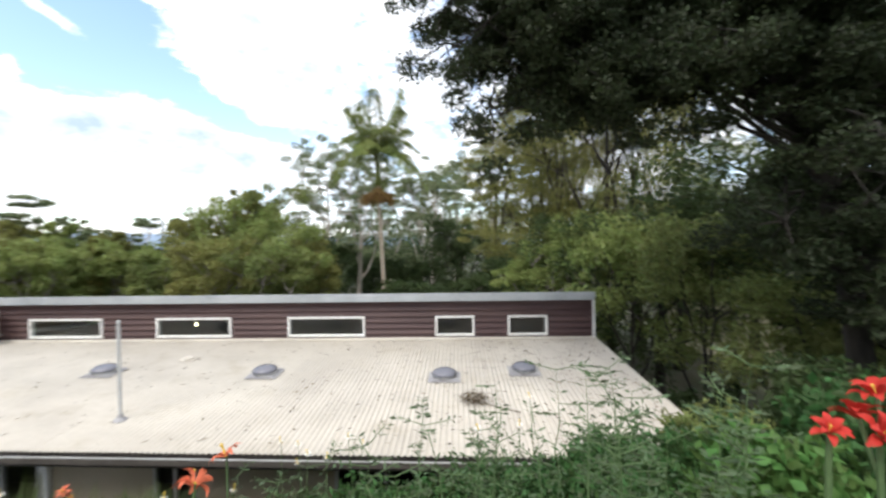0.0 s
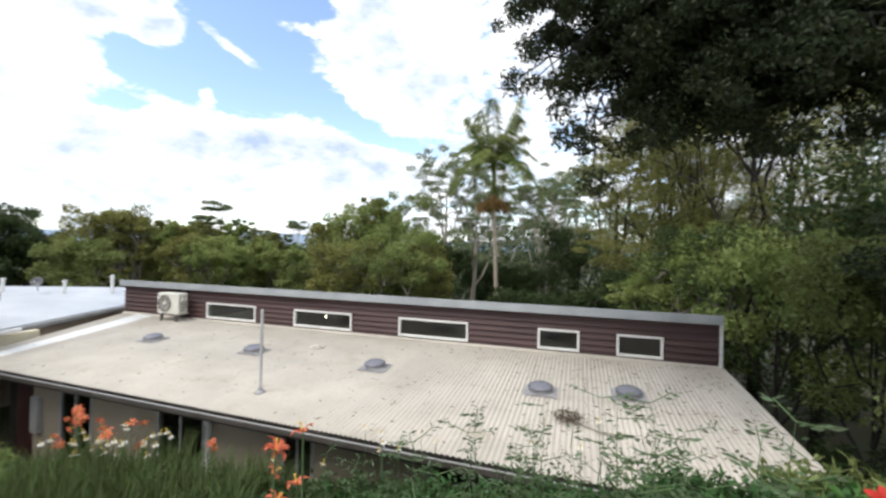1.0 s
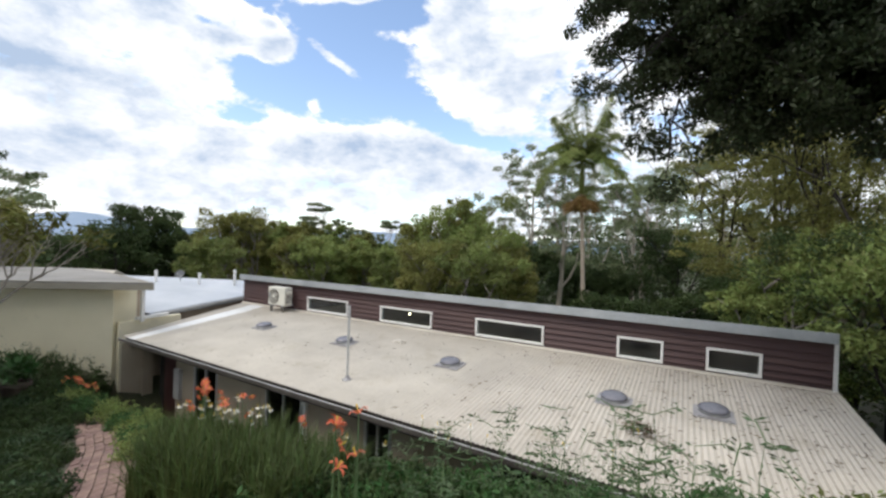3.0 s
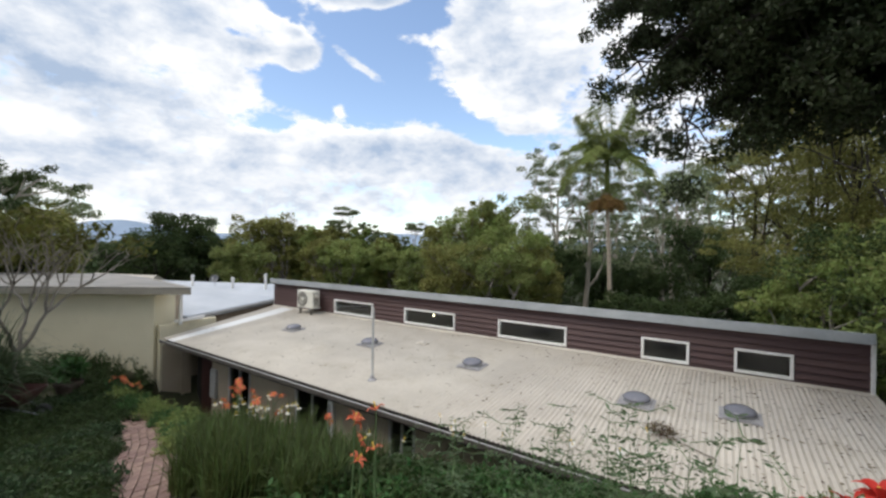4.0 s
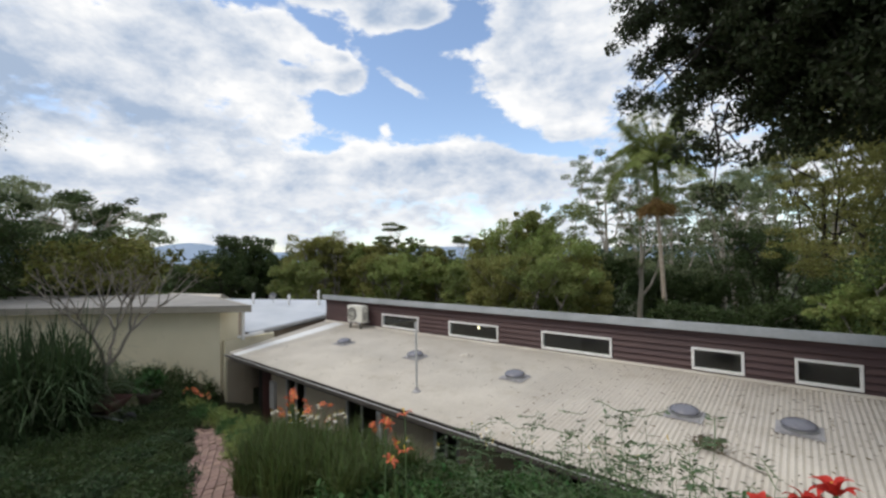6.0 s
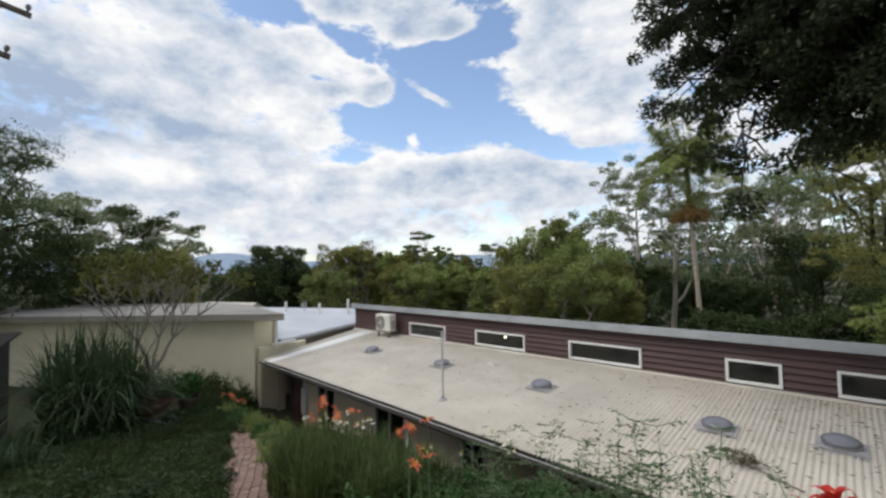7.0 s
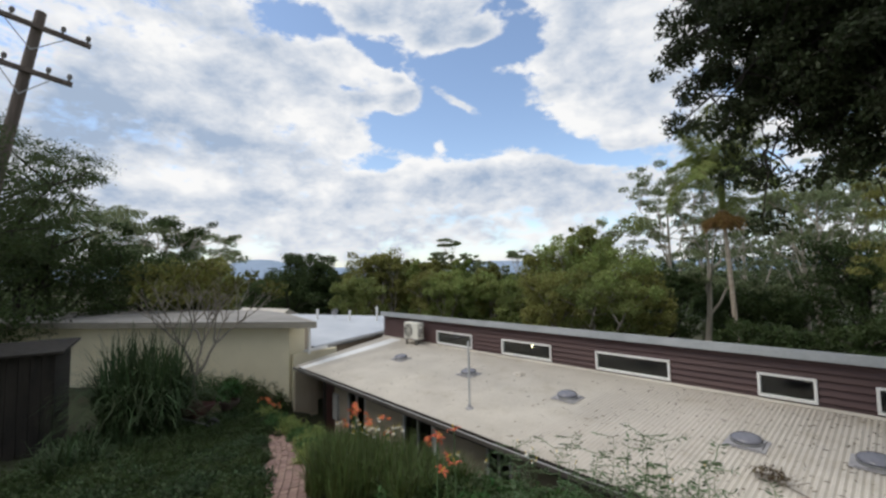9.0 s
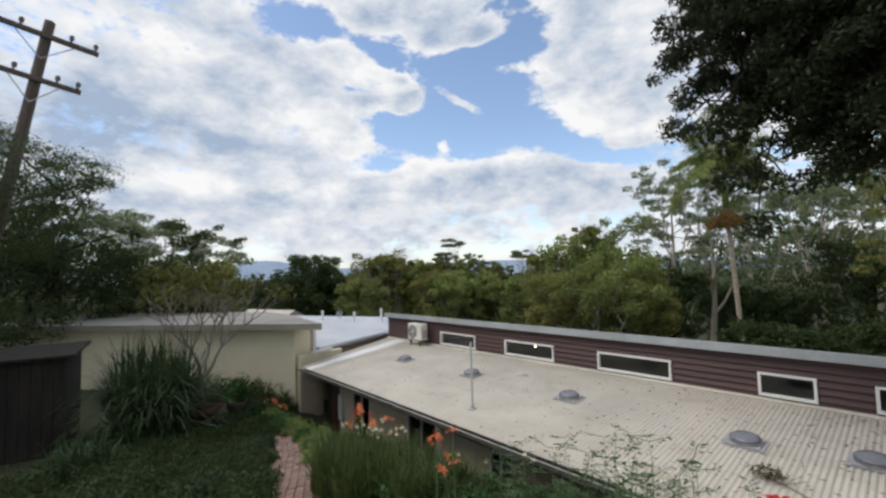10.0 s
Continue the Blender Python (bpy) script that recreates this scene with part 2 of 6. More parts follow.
# the haze of distance is mixed into this blue base colour
M_MOUNT = mat("haze_tinted_hills", (0.20, 0.27, 0.36), (0.26, 0.33, 0.43), 1.0, 0.004, 0.03, 0.0)
M_BARK_PALE = mat("pale_gum_bark", (0.30, 0.26, 0.21), (0.50, 0.45, 0.38), 0.85, 1.2, 14, 0.3, stretch=(3, 3, 0.5))
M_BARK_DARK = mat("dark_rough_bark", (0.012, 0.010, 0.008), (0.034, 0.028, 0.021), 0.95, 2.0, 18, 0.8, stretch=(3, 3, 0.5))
M_BARK_GREY = mat("grey_branch_bark", (0.16, 0.14, 0.12), (0.28, 0.25, 0.21), 0.9, 3.0, 25, 0.4)
M_PALM_BARK = mat("ringed_palm_trunk", (0.30, 0.24, 0.18), (0.46, 0.39, 0.31), 0.85, 1.0, 10, 0.3, stretch=(0.3, 0.3, 6))
M_SKIRT = leaf_mat("dry_palm_fronds", (0.22, 0.13, 0.045), (0.36, 0.23, 0.09))
M_LEAF_GUM = leaf_mat("grey_green_gum_leaves", (0.144, 0.184, 0.091), (0.260, 0.289, 0.158))
M_LEAF_MID = leaf_mat("mid_green_leaves", (0.118, 0.156, 0.046), (0.245, 0.268, 0.088))
M_LEAF_LIGHT = leaf_mat("bright_green_leaves", (0.150, 0.208, 0.055), (0.295, 0.330, 0.108))
M_LEAF_OLIVE = leaf_mat("olive_green_leaves", (0.143, 0.152, 0.041), (0.269, 0.256, 0.079))
M_LEAF_DARK = leaf_mat("dark_green_leaves", (0.031, 0.053, 0.017), (0.071, 0.098, 0.032))
# the overhanging crown's shade is put into this very dark leaf green
M_LEAF_NEAR = leaf_mat("shade_darkened_leaves", (0.020, 0.029, 0.012), (0.046, 0.058, 0.024), 0.45, 0.35)
M_LEAF_YELLOW = leaf_mat("yellowing_leaves", (0.068, 0.074, 0.016), (0.135, 0.135, 0.032))
M_GRASS = leaf_mat("strappy_green_blades", (0.038, 0.066, 0.015), (0.12, 0.148, 0.045), 0.5, 0.3)
M_FLAX = leaf_mat("dark_strappy_blades", (0.025, 0.048, 0.018), (0.075, 0.11, 0.045), 0.4, 0.2)
M_SHOOT = leaf_mat("pale_shoot_leaves", (0.072, 0.114, 0.056), (0.145, 0.190, 0.100), 0.4, 0.35)
M_HERB = leaf_mat("herb_leaves", (0.033, 0.082, 0.022), (0.085, 0.160, 0.050), 0.4, 0.3)
M_BROAD = leaf_mat("fresh_broad_leaves", (0.06, 0.135, 0.03), (0.14, 0.24, 0.065), 0.4, 0.35)
M_STEM = mat("green_stems", (0.06, 0.11, 0.035), (0.11, 0.17, 0.065), 0.7, 5, 30, 0.0)
M_ORANGE = leaf_mat("coral_orange_petals", (0.66, 0.13, 0.065), (0.76, 0.23, 0.13), 0.15, 0.3)
M_RED = leaf_mat("scarlet_petals", (0.46, 0.022, 0.020), (0.60, 0.055, 0.040), 0.15, 0.3)
M_DAISY = leaf_mat("white_petals", (0.72, 0.72, 0.68), (0.82, 0.82, 0.8), 0.05, 0.2)
M_YOLK = mat("yellow_anthers", (0.6, 0.4, 0.05), (0.75, 0.55, 0.1), 0.8, 5, 40, 0.0)
M_LITTER = leaf_mat("dry_fallen_leaves", (0.05, 0.035, 0.02), (0.14, 0.095, 0.05), 0.4, 0.0)
M_TERRA = mat("terracotta_tile", (0.42, 0.13, 0.07), (0.55, 0.2, 0.11), 0.85, 3, 40, 0.2, per="object", jitter=0.15)
M_CLAY = mat("dark_glazed_clay", (0.05, 0.035, 0.028), (0.09, 0.06, 0.045), 0.6, 4, 40, 0.15)
M_BARROW = mat("faded_red_tray", (0.06, 0.02, 0.017), (0.10, 0.035, 0.03), 0.55, 3, 30, 0.1, dirt=(0.08, 0.05, 0.04), dirt_at=(0.45, 0.65), dirt_scale=4)
M_RUBBER = mat("black_rubber", (0.015, 0.015, 0.015), (0.03, 0.03, 0.03), 0.8, 8, 60, 0.2)


def glass_material():
    m = bpy.data.materials.new("window_glass")
    m.use_nodes = True
    b = m.node_tree.nodes["Principled BSDF"]
    b.inputs["Base Color"].default_value = (0.55, 0.6, 0.58, 1)
    b.inputs["Roughness"].default_value = 0.03
    b.inputs["Transmission Weight"].default_value = 1.0
    b.inputs["IOR"].default_value = 1.45
    return m


M_GLASS = glass_material()


def glow_material(name, colour, strength):
    m = bpy.data.materials.new(name)
    m.use_nodes = True
    b = m.node_tree.nodes["Principled BSDF"]
    b.inputs["Base Color"].default_value = (*colour, 1)
    b.inputs["Emission Color"].default_value = (*colour, 1)
    b.inputs["Emission Strength"].default_value = strength
    return m


M_BULB = glow_material("lit_warm_globe", (1.0, 0.85, 0.55), 10.0)


# ---- mesh helpers ----
def mesh_np(name, verts, quads=None, tris=None, smooth=False):
    """A mesh from arrays of vertices and of quads or triangles."""
    me = bpy.data.meshes.new(name)
    verts = np.asarray(verts, dtype=np.float32)
    loops, starts, totals, at = [], [], [], 0
    for faces, k in ((quads, 4), (tris, 3)):
        if faces is None or len(faces) == 0:
            continue
        faces = np.asarray(faces, dtype=np.int32)
        loops.append(faces.ravel())
        starts.append(at + np.arange(len(faces), dtype=np.int32) * k)
        totals.append(np.full(len(faces), k, dtype=np.int32))
        at += len(faces) * k
    loops, starts, totals = np.concatenate(loops), np.concatenate(starts), np.concatenate(totals)
    me.vertices.add(len(verts)); me.vertices.foreach_set("co", verts.ravel())
    me.loops.add(len(loops)); me.loops.foreach_set("vertex_index", loops)
    me.polygons.add(len(starts)); me.polygons.foreach_set("loop_start", starts); me.polygons.foreach_set("loop_total", totals)
    if smooth:
        me.polygons.foreach_set("use_smooth", np.ones(len(starts), dtype=bool))
    me.update(calc_edges=True)
    return me


def bm_mesh(name, bm, smooth=False):
    me = bpy.data.meshes.new(name)
    bmesh.ops.recalc_face_normals(bm, faces=bm.faces)
    if smooth:
        for f in bm.faces:
            f.smooth = True
    bm.to_mesh(me)
    bm.free()
    return me


def part(name, data, material, parent=None, label="", at=None, smooth=False):
    """Links a bmesh or mesh as one object, under its thing if it has one."""
    me = data if isinstance(data, bpy.types.Mesh) else bm_mesh(name, data, smooth)
    if not me.materials:
        me.materials.append(material)
    ob = new(name, me)
    if parent:
        ob.parent = parent
    if at is not None:
        ob.matrix_basis = at
    if label:
        ob["label"] = label
    return ob


def thing(name, m, label, category, group="", kind=""):
    ob = new(name)
    ob.empty_display_size = 0.2
    ob.matrix_basis = m
    return tagged(ob, label, category, group, kind)


def box(x0, x1, y0, y1, z0, z1, bevel=0.0):
    bm = bmesh.new()
    bmesh.ops.create_cube(bm, size=1.0, matrix=Matrix.Translation(((x0 + x1) / 2, (y0 + y1) / 2, (z0 + z1) / 2)) @ Matrix.Diagonal((x1 - x0, y1 - y0, z1 - z0, 1)))
    if bevel:
        bmesh.ops.bevel(bm, geom=bm.edges[:], offset=bevel, segments=2, affect="EDGES", profile=0.5)
    return bm


def add_box(bm, x0, x1, y0, y1, z0, z1):
    bmesh.ops.create_cube(bm, size=1.0, matrix=Matrix.Translation(((x0 + x1) / 2, (y0 + y1) / 2, (z0 + z1) / 2)) @ Matrix.Diagonal((x1 - x0, y1 - y0, z1 - z0, 1)))


def prism(poly, z0, z1):
    """An upright prism on a polygon; z0 and z1 may be lists, one height a corner."""
    bm = bmesh.new()
    n = len(poly)
    lo = z0 if isinstance(z0, (list, tuple)) else [z0] * n
    hi = z1 if isinstance(z1, (list, tuple)) else [z1] * n
    a = [bm.verts.new((x, y, lo[i])) for i, (x, y) in enumerate(poly)]
    b = [bm.verts.new((x, y, hi[i])) for i, (x, y) in enumerate(poly)]
    bm.faces.new(a[::-1]); bm.faces.new(b)
    for i in range(n):
        j = (i + 1) % n
        bm.faces.new((a[i], a[j], b[j], b[i]))
    return bm


def lathe(profile, sides=20):
    """A solid of revolution about z from (radius, height) pairs."""
    bm = bmesh.new()
    rings = []
    for r, z in profile:
        if r < 1e-5:
            rings.append([bm.verts.new((0, 0, z))])
        else:
            rings.append([bm.verts.new((r * math.cos(2 * math.pi * i / sides), r * math.sin(2 * math.pi * i / sides), z)) for i in range(sides)])
    for a, b in zip(rings, rings[1:]):
        for i in range(sides):
            j = (i + 1) % sides
            if len(a) == 1 and len(b) == 1:
                continue
            if len(a) == 1:
                bm.faces.new((a[0], b[j], b[i]))
            elif len(b) == 1:
                bm.faces.new((a[i], a[j], b[0]))
            else:
                bm.faces.new((a[i], a[j], b[j], b[i]))
    return bm


class Tubes:
    """Gathers tapered tubes into one mesh."""

    def __init__(self, sides=7):
        self.v, self.q, self.sides, self.n = [], [], sides, 0

    def add(self, points, radii):
        pts = np.asarray(points, dtype=float)
        k, s = len(pts), self.sides
        tan = np.gradient(pts, axis=0)
        tan /= np.linalg.norm(tan, axis=1)[:, None] + 1e-9
        ref = np.array((0.31, 0.95, 0.05)) if abs(tan[0][2]) > 0.7 else np.array((0, 0, 1.0))
        u = np.cross(tan, ref)
        u /= np.linalg.norm(u, axis=1)[:, None] + 1e-9
        w = np.cross(tan, u)
        ang = np.linspace(0, 2 * np.pi, s, endpoint=False)
        ring = (pts[:, None] + np.asarray(radii)[:, None, None] * (np.cos(ang)[None, :, None] * u[:, None] + np.sin(ang)[None, :, None] * w[:, None]))
        self.v.append(ring.reshape(-1, 3))
        i = np.arange(k - 1)[:, None] * s + np.arange(s)[None]
        j = np.arange(k - 1)[:, None] * s + (np.arange(s)[None] + 1) % s
        self.q.append(np.stack((i, j, j + s, i + s), -1).reshape(-1, 4) + self.n)
        self.n += k * s

    def mesh(self, name):
        return mesh_np(name, np.concatenate(self.v), np.concatenate(self.q), smooth=True)


def unit(rng, n):
    v = rng.normal(size=(n, 3))
    return v / (np.linalg.norm(v, axis=1)[:, None] + 1e-9)


def leaves_mesh(name, centres, length, width, rng, along=None, droop=0.0, lift=0.0, simple=False):
    """Folded leaf blades, two quads each, at the centres."""
    c = np.asarray(centres, dtype=float)
    n = len(c)
    d = unit(rng, n) if along is None else along + 0.45 * unit(rng, n)
    d[:, 2] += lift - droop
    d /= np.linalg.norm(d, axis=1)[:, None] + 1e-9
    side = np.cross(d, unit(rng, n))
    side /= np.linalg.norm(side, axis=1)[:, None] + 1e-9
    up = np.cross(side, d)
    L = (length * rng.uniform(0.6, 1.3, n))[:, None]
    W = (width * rng.uniform(0.6, 1.3, n))[:, None]
    base, tip = c - d * L * 0.5, c + d * L * 0.5 - up * L * 0.08
    mid = c + up * W * 0.15
    a, b = c + side * W * 0.5 - up * W * 0.1, c - side * W * 0.5 - up * W * 0.1
    if simple:      # a blade folded along its midrib
        v = np.stack((base, a, tip, b), 1).reshape(-1, 3)
        k = np.arange(n)[:, None] * 4
        return mesh_np(name, v, tris=np.concatenate((k + np.array((0, 1, 2)), k + np.array((0, 2, 3)))))
    v = np.stack((base, a, tip, b, mid), 1).reshape(-1, 3)
    k = np.arange(n)[:, None] * 5
    tris = np.concatenate((k + np.array((0, 1, 4)), k + np.array((1, 2, 4)), k + np.array((2, 3, 4)), k + np.array((3, 0, 4))))
    return mesh_np(name, v, tris=tris)


def blades_mesh(name, roots, height, spread, width, rng, segs=4, bend=0.6):
    """Arching grass blades from their roots; n by segs strips."""
    r = np.asarray(roots, dtype=float)
    n = len(r)
    ang = rng.uniform(0, 2 * np.pi, n)
    out = np.stack((np.cos(ang), np.sin(ang), np.zeros(n)), 1)
    side = np.stack((-np.sin(ang), np.cos(ang), np.zeros(n)), 1)
    h = height * rng.uniform(0.55, 1.15, n)
    s = spread * rng.uniform(0.2, 1.2, n)
    w = width * rng.uniform(0.6, 1.3, n)
    rows = []
    for i in range(segs + 1):
        f = i / segs
        p = r + out * (s * f ** 1.8)[:, None] + np.array((0, 0, 1.0)) * (h * (f - bend * 0.45 * f ** 3 * (s / (spread + 1e-6))))[:, None]
        half = side * (w * 0.5 * (1 - f) ** 0.6 if i < segs else w * 0.04)[:, None]
        rows += [p - half, p + half]
    v = np.stack(rows, 1).reshape(-1, 3)
    m = 2 * (segs + 1)
    k = np.arange(n)[:, None] * m
    quads = np.concatenate([k + np.array((2 * i, 2 * i + 1, 2 * i + 3, 2 * i + 2)) for i in range(segs)])
    return mesh_np(name, v, quads)


# ---- the lie of the land ----
def smooth01(v, a, b):
    t = min(1.0, max(0.0, (v - a) / (b - a)))
    return t * t * (3 - 2 * t)


def ground_z(x, y):
    u = (4.52 - x) * 0.93 + (y - 0.22) * 0.37
    z = 4.35 - 0.22 * u
    z = max(2.2, min(5.7, z))
    if z < 2.5:
        z = 2.2 + 0.3 * smooth01(z, 2.0, 2.6)
    yard = smooth01(y, 3.95 - 0.75 * smooth01(x, -2.0, 1.0), 5.2) * (smooth01(x, -9.0, -7.6) if y < 12 else 1.0)
    z = z * (1 - yard) + 0.6 * yard
    far = smooth01(math.hypot(x, y - 4), 16, 45)
    z = z * (1 - far) - 1.2 * far
    z += 0.05 * noise.noise((x * 0.9, y * 0.9, 0.3)) * (1 - far)
    return z


def build_ground():
    axis = [0.0]
    step = 0.35
    while axis[-1] < 3200:
        axis.append(axis[-1] + step)
        if axis[-1] > 12:
            step *= 1.28
    line = sorted({-a for a in axis} | set(axis))
    xs, ys = [v - 1.0 for v in line], [v + 3.0 for v in line]
    v = [(x, y, ground_z(x, y)) for y in ys for x in xs]
    nx = len(xs)
    i = np.arange(len(ys) - 1)[:, None] * nx + np.arange(nx - 1)[None]
    q = np.stack((i, i + 1, i + nx + 1, i + nx), -1).reshape(-1, 4)
    ob = part("ground", mesh_np("ground", v, q, smooth=True), M_GROUND)
    tagged(ob, "sloping garden ground of grass, soil and leaf litter", "ground", kind="structure")


build_ground()


# ---- main house ----
SLOPE, EAVE_Y, WALL_Y, CLERE_Y = 0.067, 5.40, 6.1, 10.0
X_RIGHT, X_LEFT, PAD = 6.98, -9.55, 0.6
EAVE_SKEW = 0.0174               # the eaves run slightly out of line with the clerestory
LEAN_FROM, LEAN = -6.6, 1.5      # the last sheets splay to the slanting end of the roof


def roof_z(y):
    return 3.5 - SLOPE * (CLERE_Y - y)


def eave_y(x):
    return EAVE_Y - EAVE_SKEW * x


def splay(x):
    return LEAN * max(0.0, LEAN_FROM - x) / (LEAN_FROM - X_LEFT)


def eave_run(x0, x1, back, front, z0, z1):
    """A straight length along the eaves, from front to back of its line."""
    q = [(x0, eave_y(x0) + front), (x1, eave_y(x1) + front), (x1, eave_y(x1) + back), (x0, eave_y(x0) + back)]
    lift = [roof_z(eave_y(x)) for x in (x0, x1, x1, x0)]
    return prism(q, [v + z0 for v in lift], [v + z1 for v in lift])


CLERE_WINDOWS = [(-6.15, -4.38), (-3.10, -1.32), (0.0, 1.78), (3.39, 4.28), (5.03, 5.92)]
WIN_Z0, WIN_Z1 = 3.575, 4.035


def corrugated(x0, x1, y_front, y_back, z_of, left_front=None, right_front=None):
    """A sheet of corrugated steel whose ribs run up the slope, with a real underside."""
    pitch, amp, seg = 0.076, 0.0115, 8
    n = max(8, int(round((x1 - x0) / pitch * seg)))
    xs = np.linspace(x0, x1, n + 1)
    xf = xs if left_front is None else left_front + (xs - x0) * (right_front - left_front) / (x1 - x0)
    wave = amp * np.cos(2 * np.pi * xs / pitch)
    y_front = np.array([eave_y(v) for v in xf]) + y_front
    top, bottom = [], []
    for lift in (0.0, -0.004):
        f = np.stack((xf, y_front, z_of(y_front) + wave + lift), 1)
        m = np.stack(((xf + xs) / 2, (y_front + y_back) / 2, z_of((y_front + y_back) / 2) + wave + lift), 1)
        b = np.stack((xs, np.full(n + 1, y_back), z_of(y_back) + wave + lift), 1)
        (top if lift == 0.0 else bottom).extend((f, m, b))
    v = np.concatenate(top + bottom)
    i = np.arange(n)
    k = n + 1
    q = [np.stack((i + r * k, i + 1 + r * k, i + 1 + (r + 1) * k, i + (r + 1) * k), 1) for r in (0, 1)]
    q += [np.stack((i + r * k, i + (r + 1) * k, i + 1 + (r + 1) * k, i + 1 + r * k), 1) for r in (3, 4)]
    q.append(np.stack((i, i + 3 * k, i + 1 + 3 * k, i + 1), 1))
    return mesh_np("roof_sheet", v, np.concatenate(q), smooth=True)


house = thing("house", pose(0, 0, 0), "long low house with cream corrugated roof and brown clerestory", "house")


def build_house():
    # skillion roof in sheets, each one lapping the next
    roof = new("roof")
    roof.parent = house
    width = 0.076 * 10
    x = X_RIGHT
    i = 0
    while x > X_LEFT + 0.1:
        x0 = max(X_LEFT, x - width)
        new_sheet = -8.7 < (x0 + x) / 2 < -7.95
        me = corrugated(x0, x + 0.03, -0.03, CLERE_Y + 0.02, lambda y, up=0.002 * (i % 2): roof_z(y) + up, left_front=x0 + splay(x0), right_front=x + 0.03 + splay(x))
        part("roof_sheet", me, M_ROOF_NEW if new_sheet else M_ROOF, roof, "cleaner pale roofing sheet" if new_sheet else "")
        x = x0
        i += 1
    # ceiling under the sheets, eave soffit
    part("ceiling", prism([(X_LEFT + LEAN + 0.1, EAVE_Y + 0.2), (X_RIGHT - 0.05, EAVE_Y + 0.2), (X_RIGHT - 0.05, CLERE_Y + 0.1), (X_LEFT + 0.3, CLERE_Y + 0.1)],
                          [roof_z(EAVE_Y + 0.2) - 0.16] * 2 + [roof_z(CLERE_Y) - 0.16] * 2, [roof_z(EAVE_Y + 0.2) - 0.03] * 2 + [roof_z(CLERE_Y) - 0.03] * 2), M_INNER, roof)
    # gutter: bottom, front, lip
    gl, gr = X_LEFT + LEAN + 0.02, X_RIGHT + 0.02
    gutter = part("gutter", eave_run(gl, gr, 0.02, -0.13, -0.10, -0.088), M_GUTTER, house, "long dull brown eaves gutter")
    part("gutter_front", eave_run(gl, gr, -0.128, -0.136, -0.10, -0.032), M_GUTTER, gutter)
    part("gutter_lip", eave_run(gl, gr, -0.126, -0.142, -0.030, -0.014), M_GUTTER_LIP, gutter)
    part("fascia", eave_run(gl + 0.03, X_RIGHT - 0.02, 0.055, 0.03, -0.22, -0.03), M_GUTTER, house)
    part("barge_board", prism([(X_RIGHT, eave_y(X_RIGHT)), (X_RIGHT + 0.03, eave_y(X_RIGHT)), (X_RIGHT + 0.03, CLERE_Y), (X_RIGHT, CLERE_Y)],
                              [roof_z(eave_y(X_RIGHT)) - 0.17] * 2 + [roof_z(CLERE_Y) - 0.17] * 2, [roof_z(eave_y(X_RIGHT)) + 0.015] * 2 + [roof_z(CLERE_Y) + 0.015] * 2), M_ROOF, house)
    # front wall with its openings
    openings = [(-8.27, -6.58, PAD, 2.75), (-5.75, -4.80, 1.25, 2.72), (-3.07, -1.95, PAD, 2.72), (-0.33, 0.28, 1.5, 2.72), (2.2, 3.6, 1.4, 2.7)]
    xs = [-8.40] + [v for o in openings for v in o[:2]] + [X_RIGHT - 0.15]
    for a, b in zip(xs[::2], xs[1::2]):
        part("wall", box(a, b, WALL_Y, WALL_Y + 0.12, PAD - 0.1, roof_z(WALL_Y) - 0.17), M_BEIGE, house)
    for a, b, z0, z1 in openings:
        part("wall", box(a, b, WALL_Y, WALL_Y + 0.12, z1, roof_z(WALL_Y) - 0.17), M_BEIGE, house)
        if z0 > PAD:
            part("wall", box(a, b, WALL_Y, WALL_Y + 0.12, PAD - 0.1, z0), M_BEIGE, house)
    # outer and inner shell that closes the place
    part("wall", box(X_RIGHT - 0.15, X_RIGHT - 0.03, WALL_Y, 15.0, PAD - 0.1, roof_z(WALL_Y) - 0.17), M_BEIGE, house)
    part("wall", box(X_LEFT + 0.9, X_LEFT + 1.02, WALL_Y + 0.12, 15.0, PAD - 0.1, roof_z(WALL_Y) - 0.17), M_BEIGE, house)
    part("wall", box(X_LEFT + 0.9, X_RIGHT - 0.03, 15.0, 15.12, PAD - 0.1, 3.2), M_BEIGE, house)
    part("floor", box(X_LEFT + 1.03, X_RIGHT - 0.16, WALL_Y + 0.13, 14.99, PAD - 0.1, PAD + 0.02), M_INNER, house)
    # recessed porch; a near-black back sheet stands in for its shade
    part("porch_shade_wall", box(-8.27, -6.58, 6.55, 6.65, PAD, 3.0), M_DARK, house)
    part("porch_door", box(-7.9, -7.05, 6.49, 6.548, PAD + 0.02, 2.6, 0.01), mat("dark_maroon_door", (0.05, 0.02, 0.018), (0.08, 0.03, 0.028), 0.5, 3, 30, 0.05), house, "dark maroon panelled door")
    part("meter_box", box(-6.53, -6.28, WALL_Y - 0.09, WALL_Y - 0.002, 1.75, 2.5, 0.01), M_GUTTER_LIP, house, "pale grey meter box")
    # ground-floor windows
    for a, b, z0, z1 in openings[1:]:
        w = new("window")
        w.parent = house
        fr = bmesh.new()
        y0, y1 = WALL_Y - 0.02, WALL_Y + 0.05
        for bx in ((a, a + 0.05, z0, z1), (b - 0.05, b, z0, z1), (a + 0.05, b - 0.05, z1 - 0.05, z1), (a + 0.05, b - 0.05, z0, z0 + 0.05), ((a + b) / 2 - 0.02, (a + b) / 2 + 0.02, z0 + 0.05, z1 - 0.05)):
            add_box(fr, bx[0], bx[1], y0, y1, bx[2], bx[3])
        part("window_frame", fr, M_GUTTER_LIP if b - a < 1.5 else M_WHITE, w)
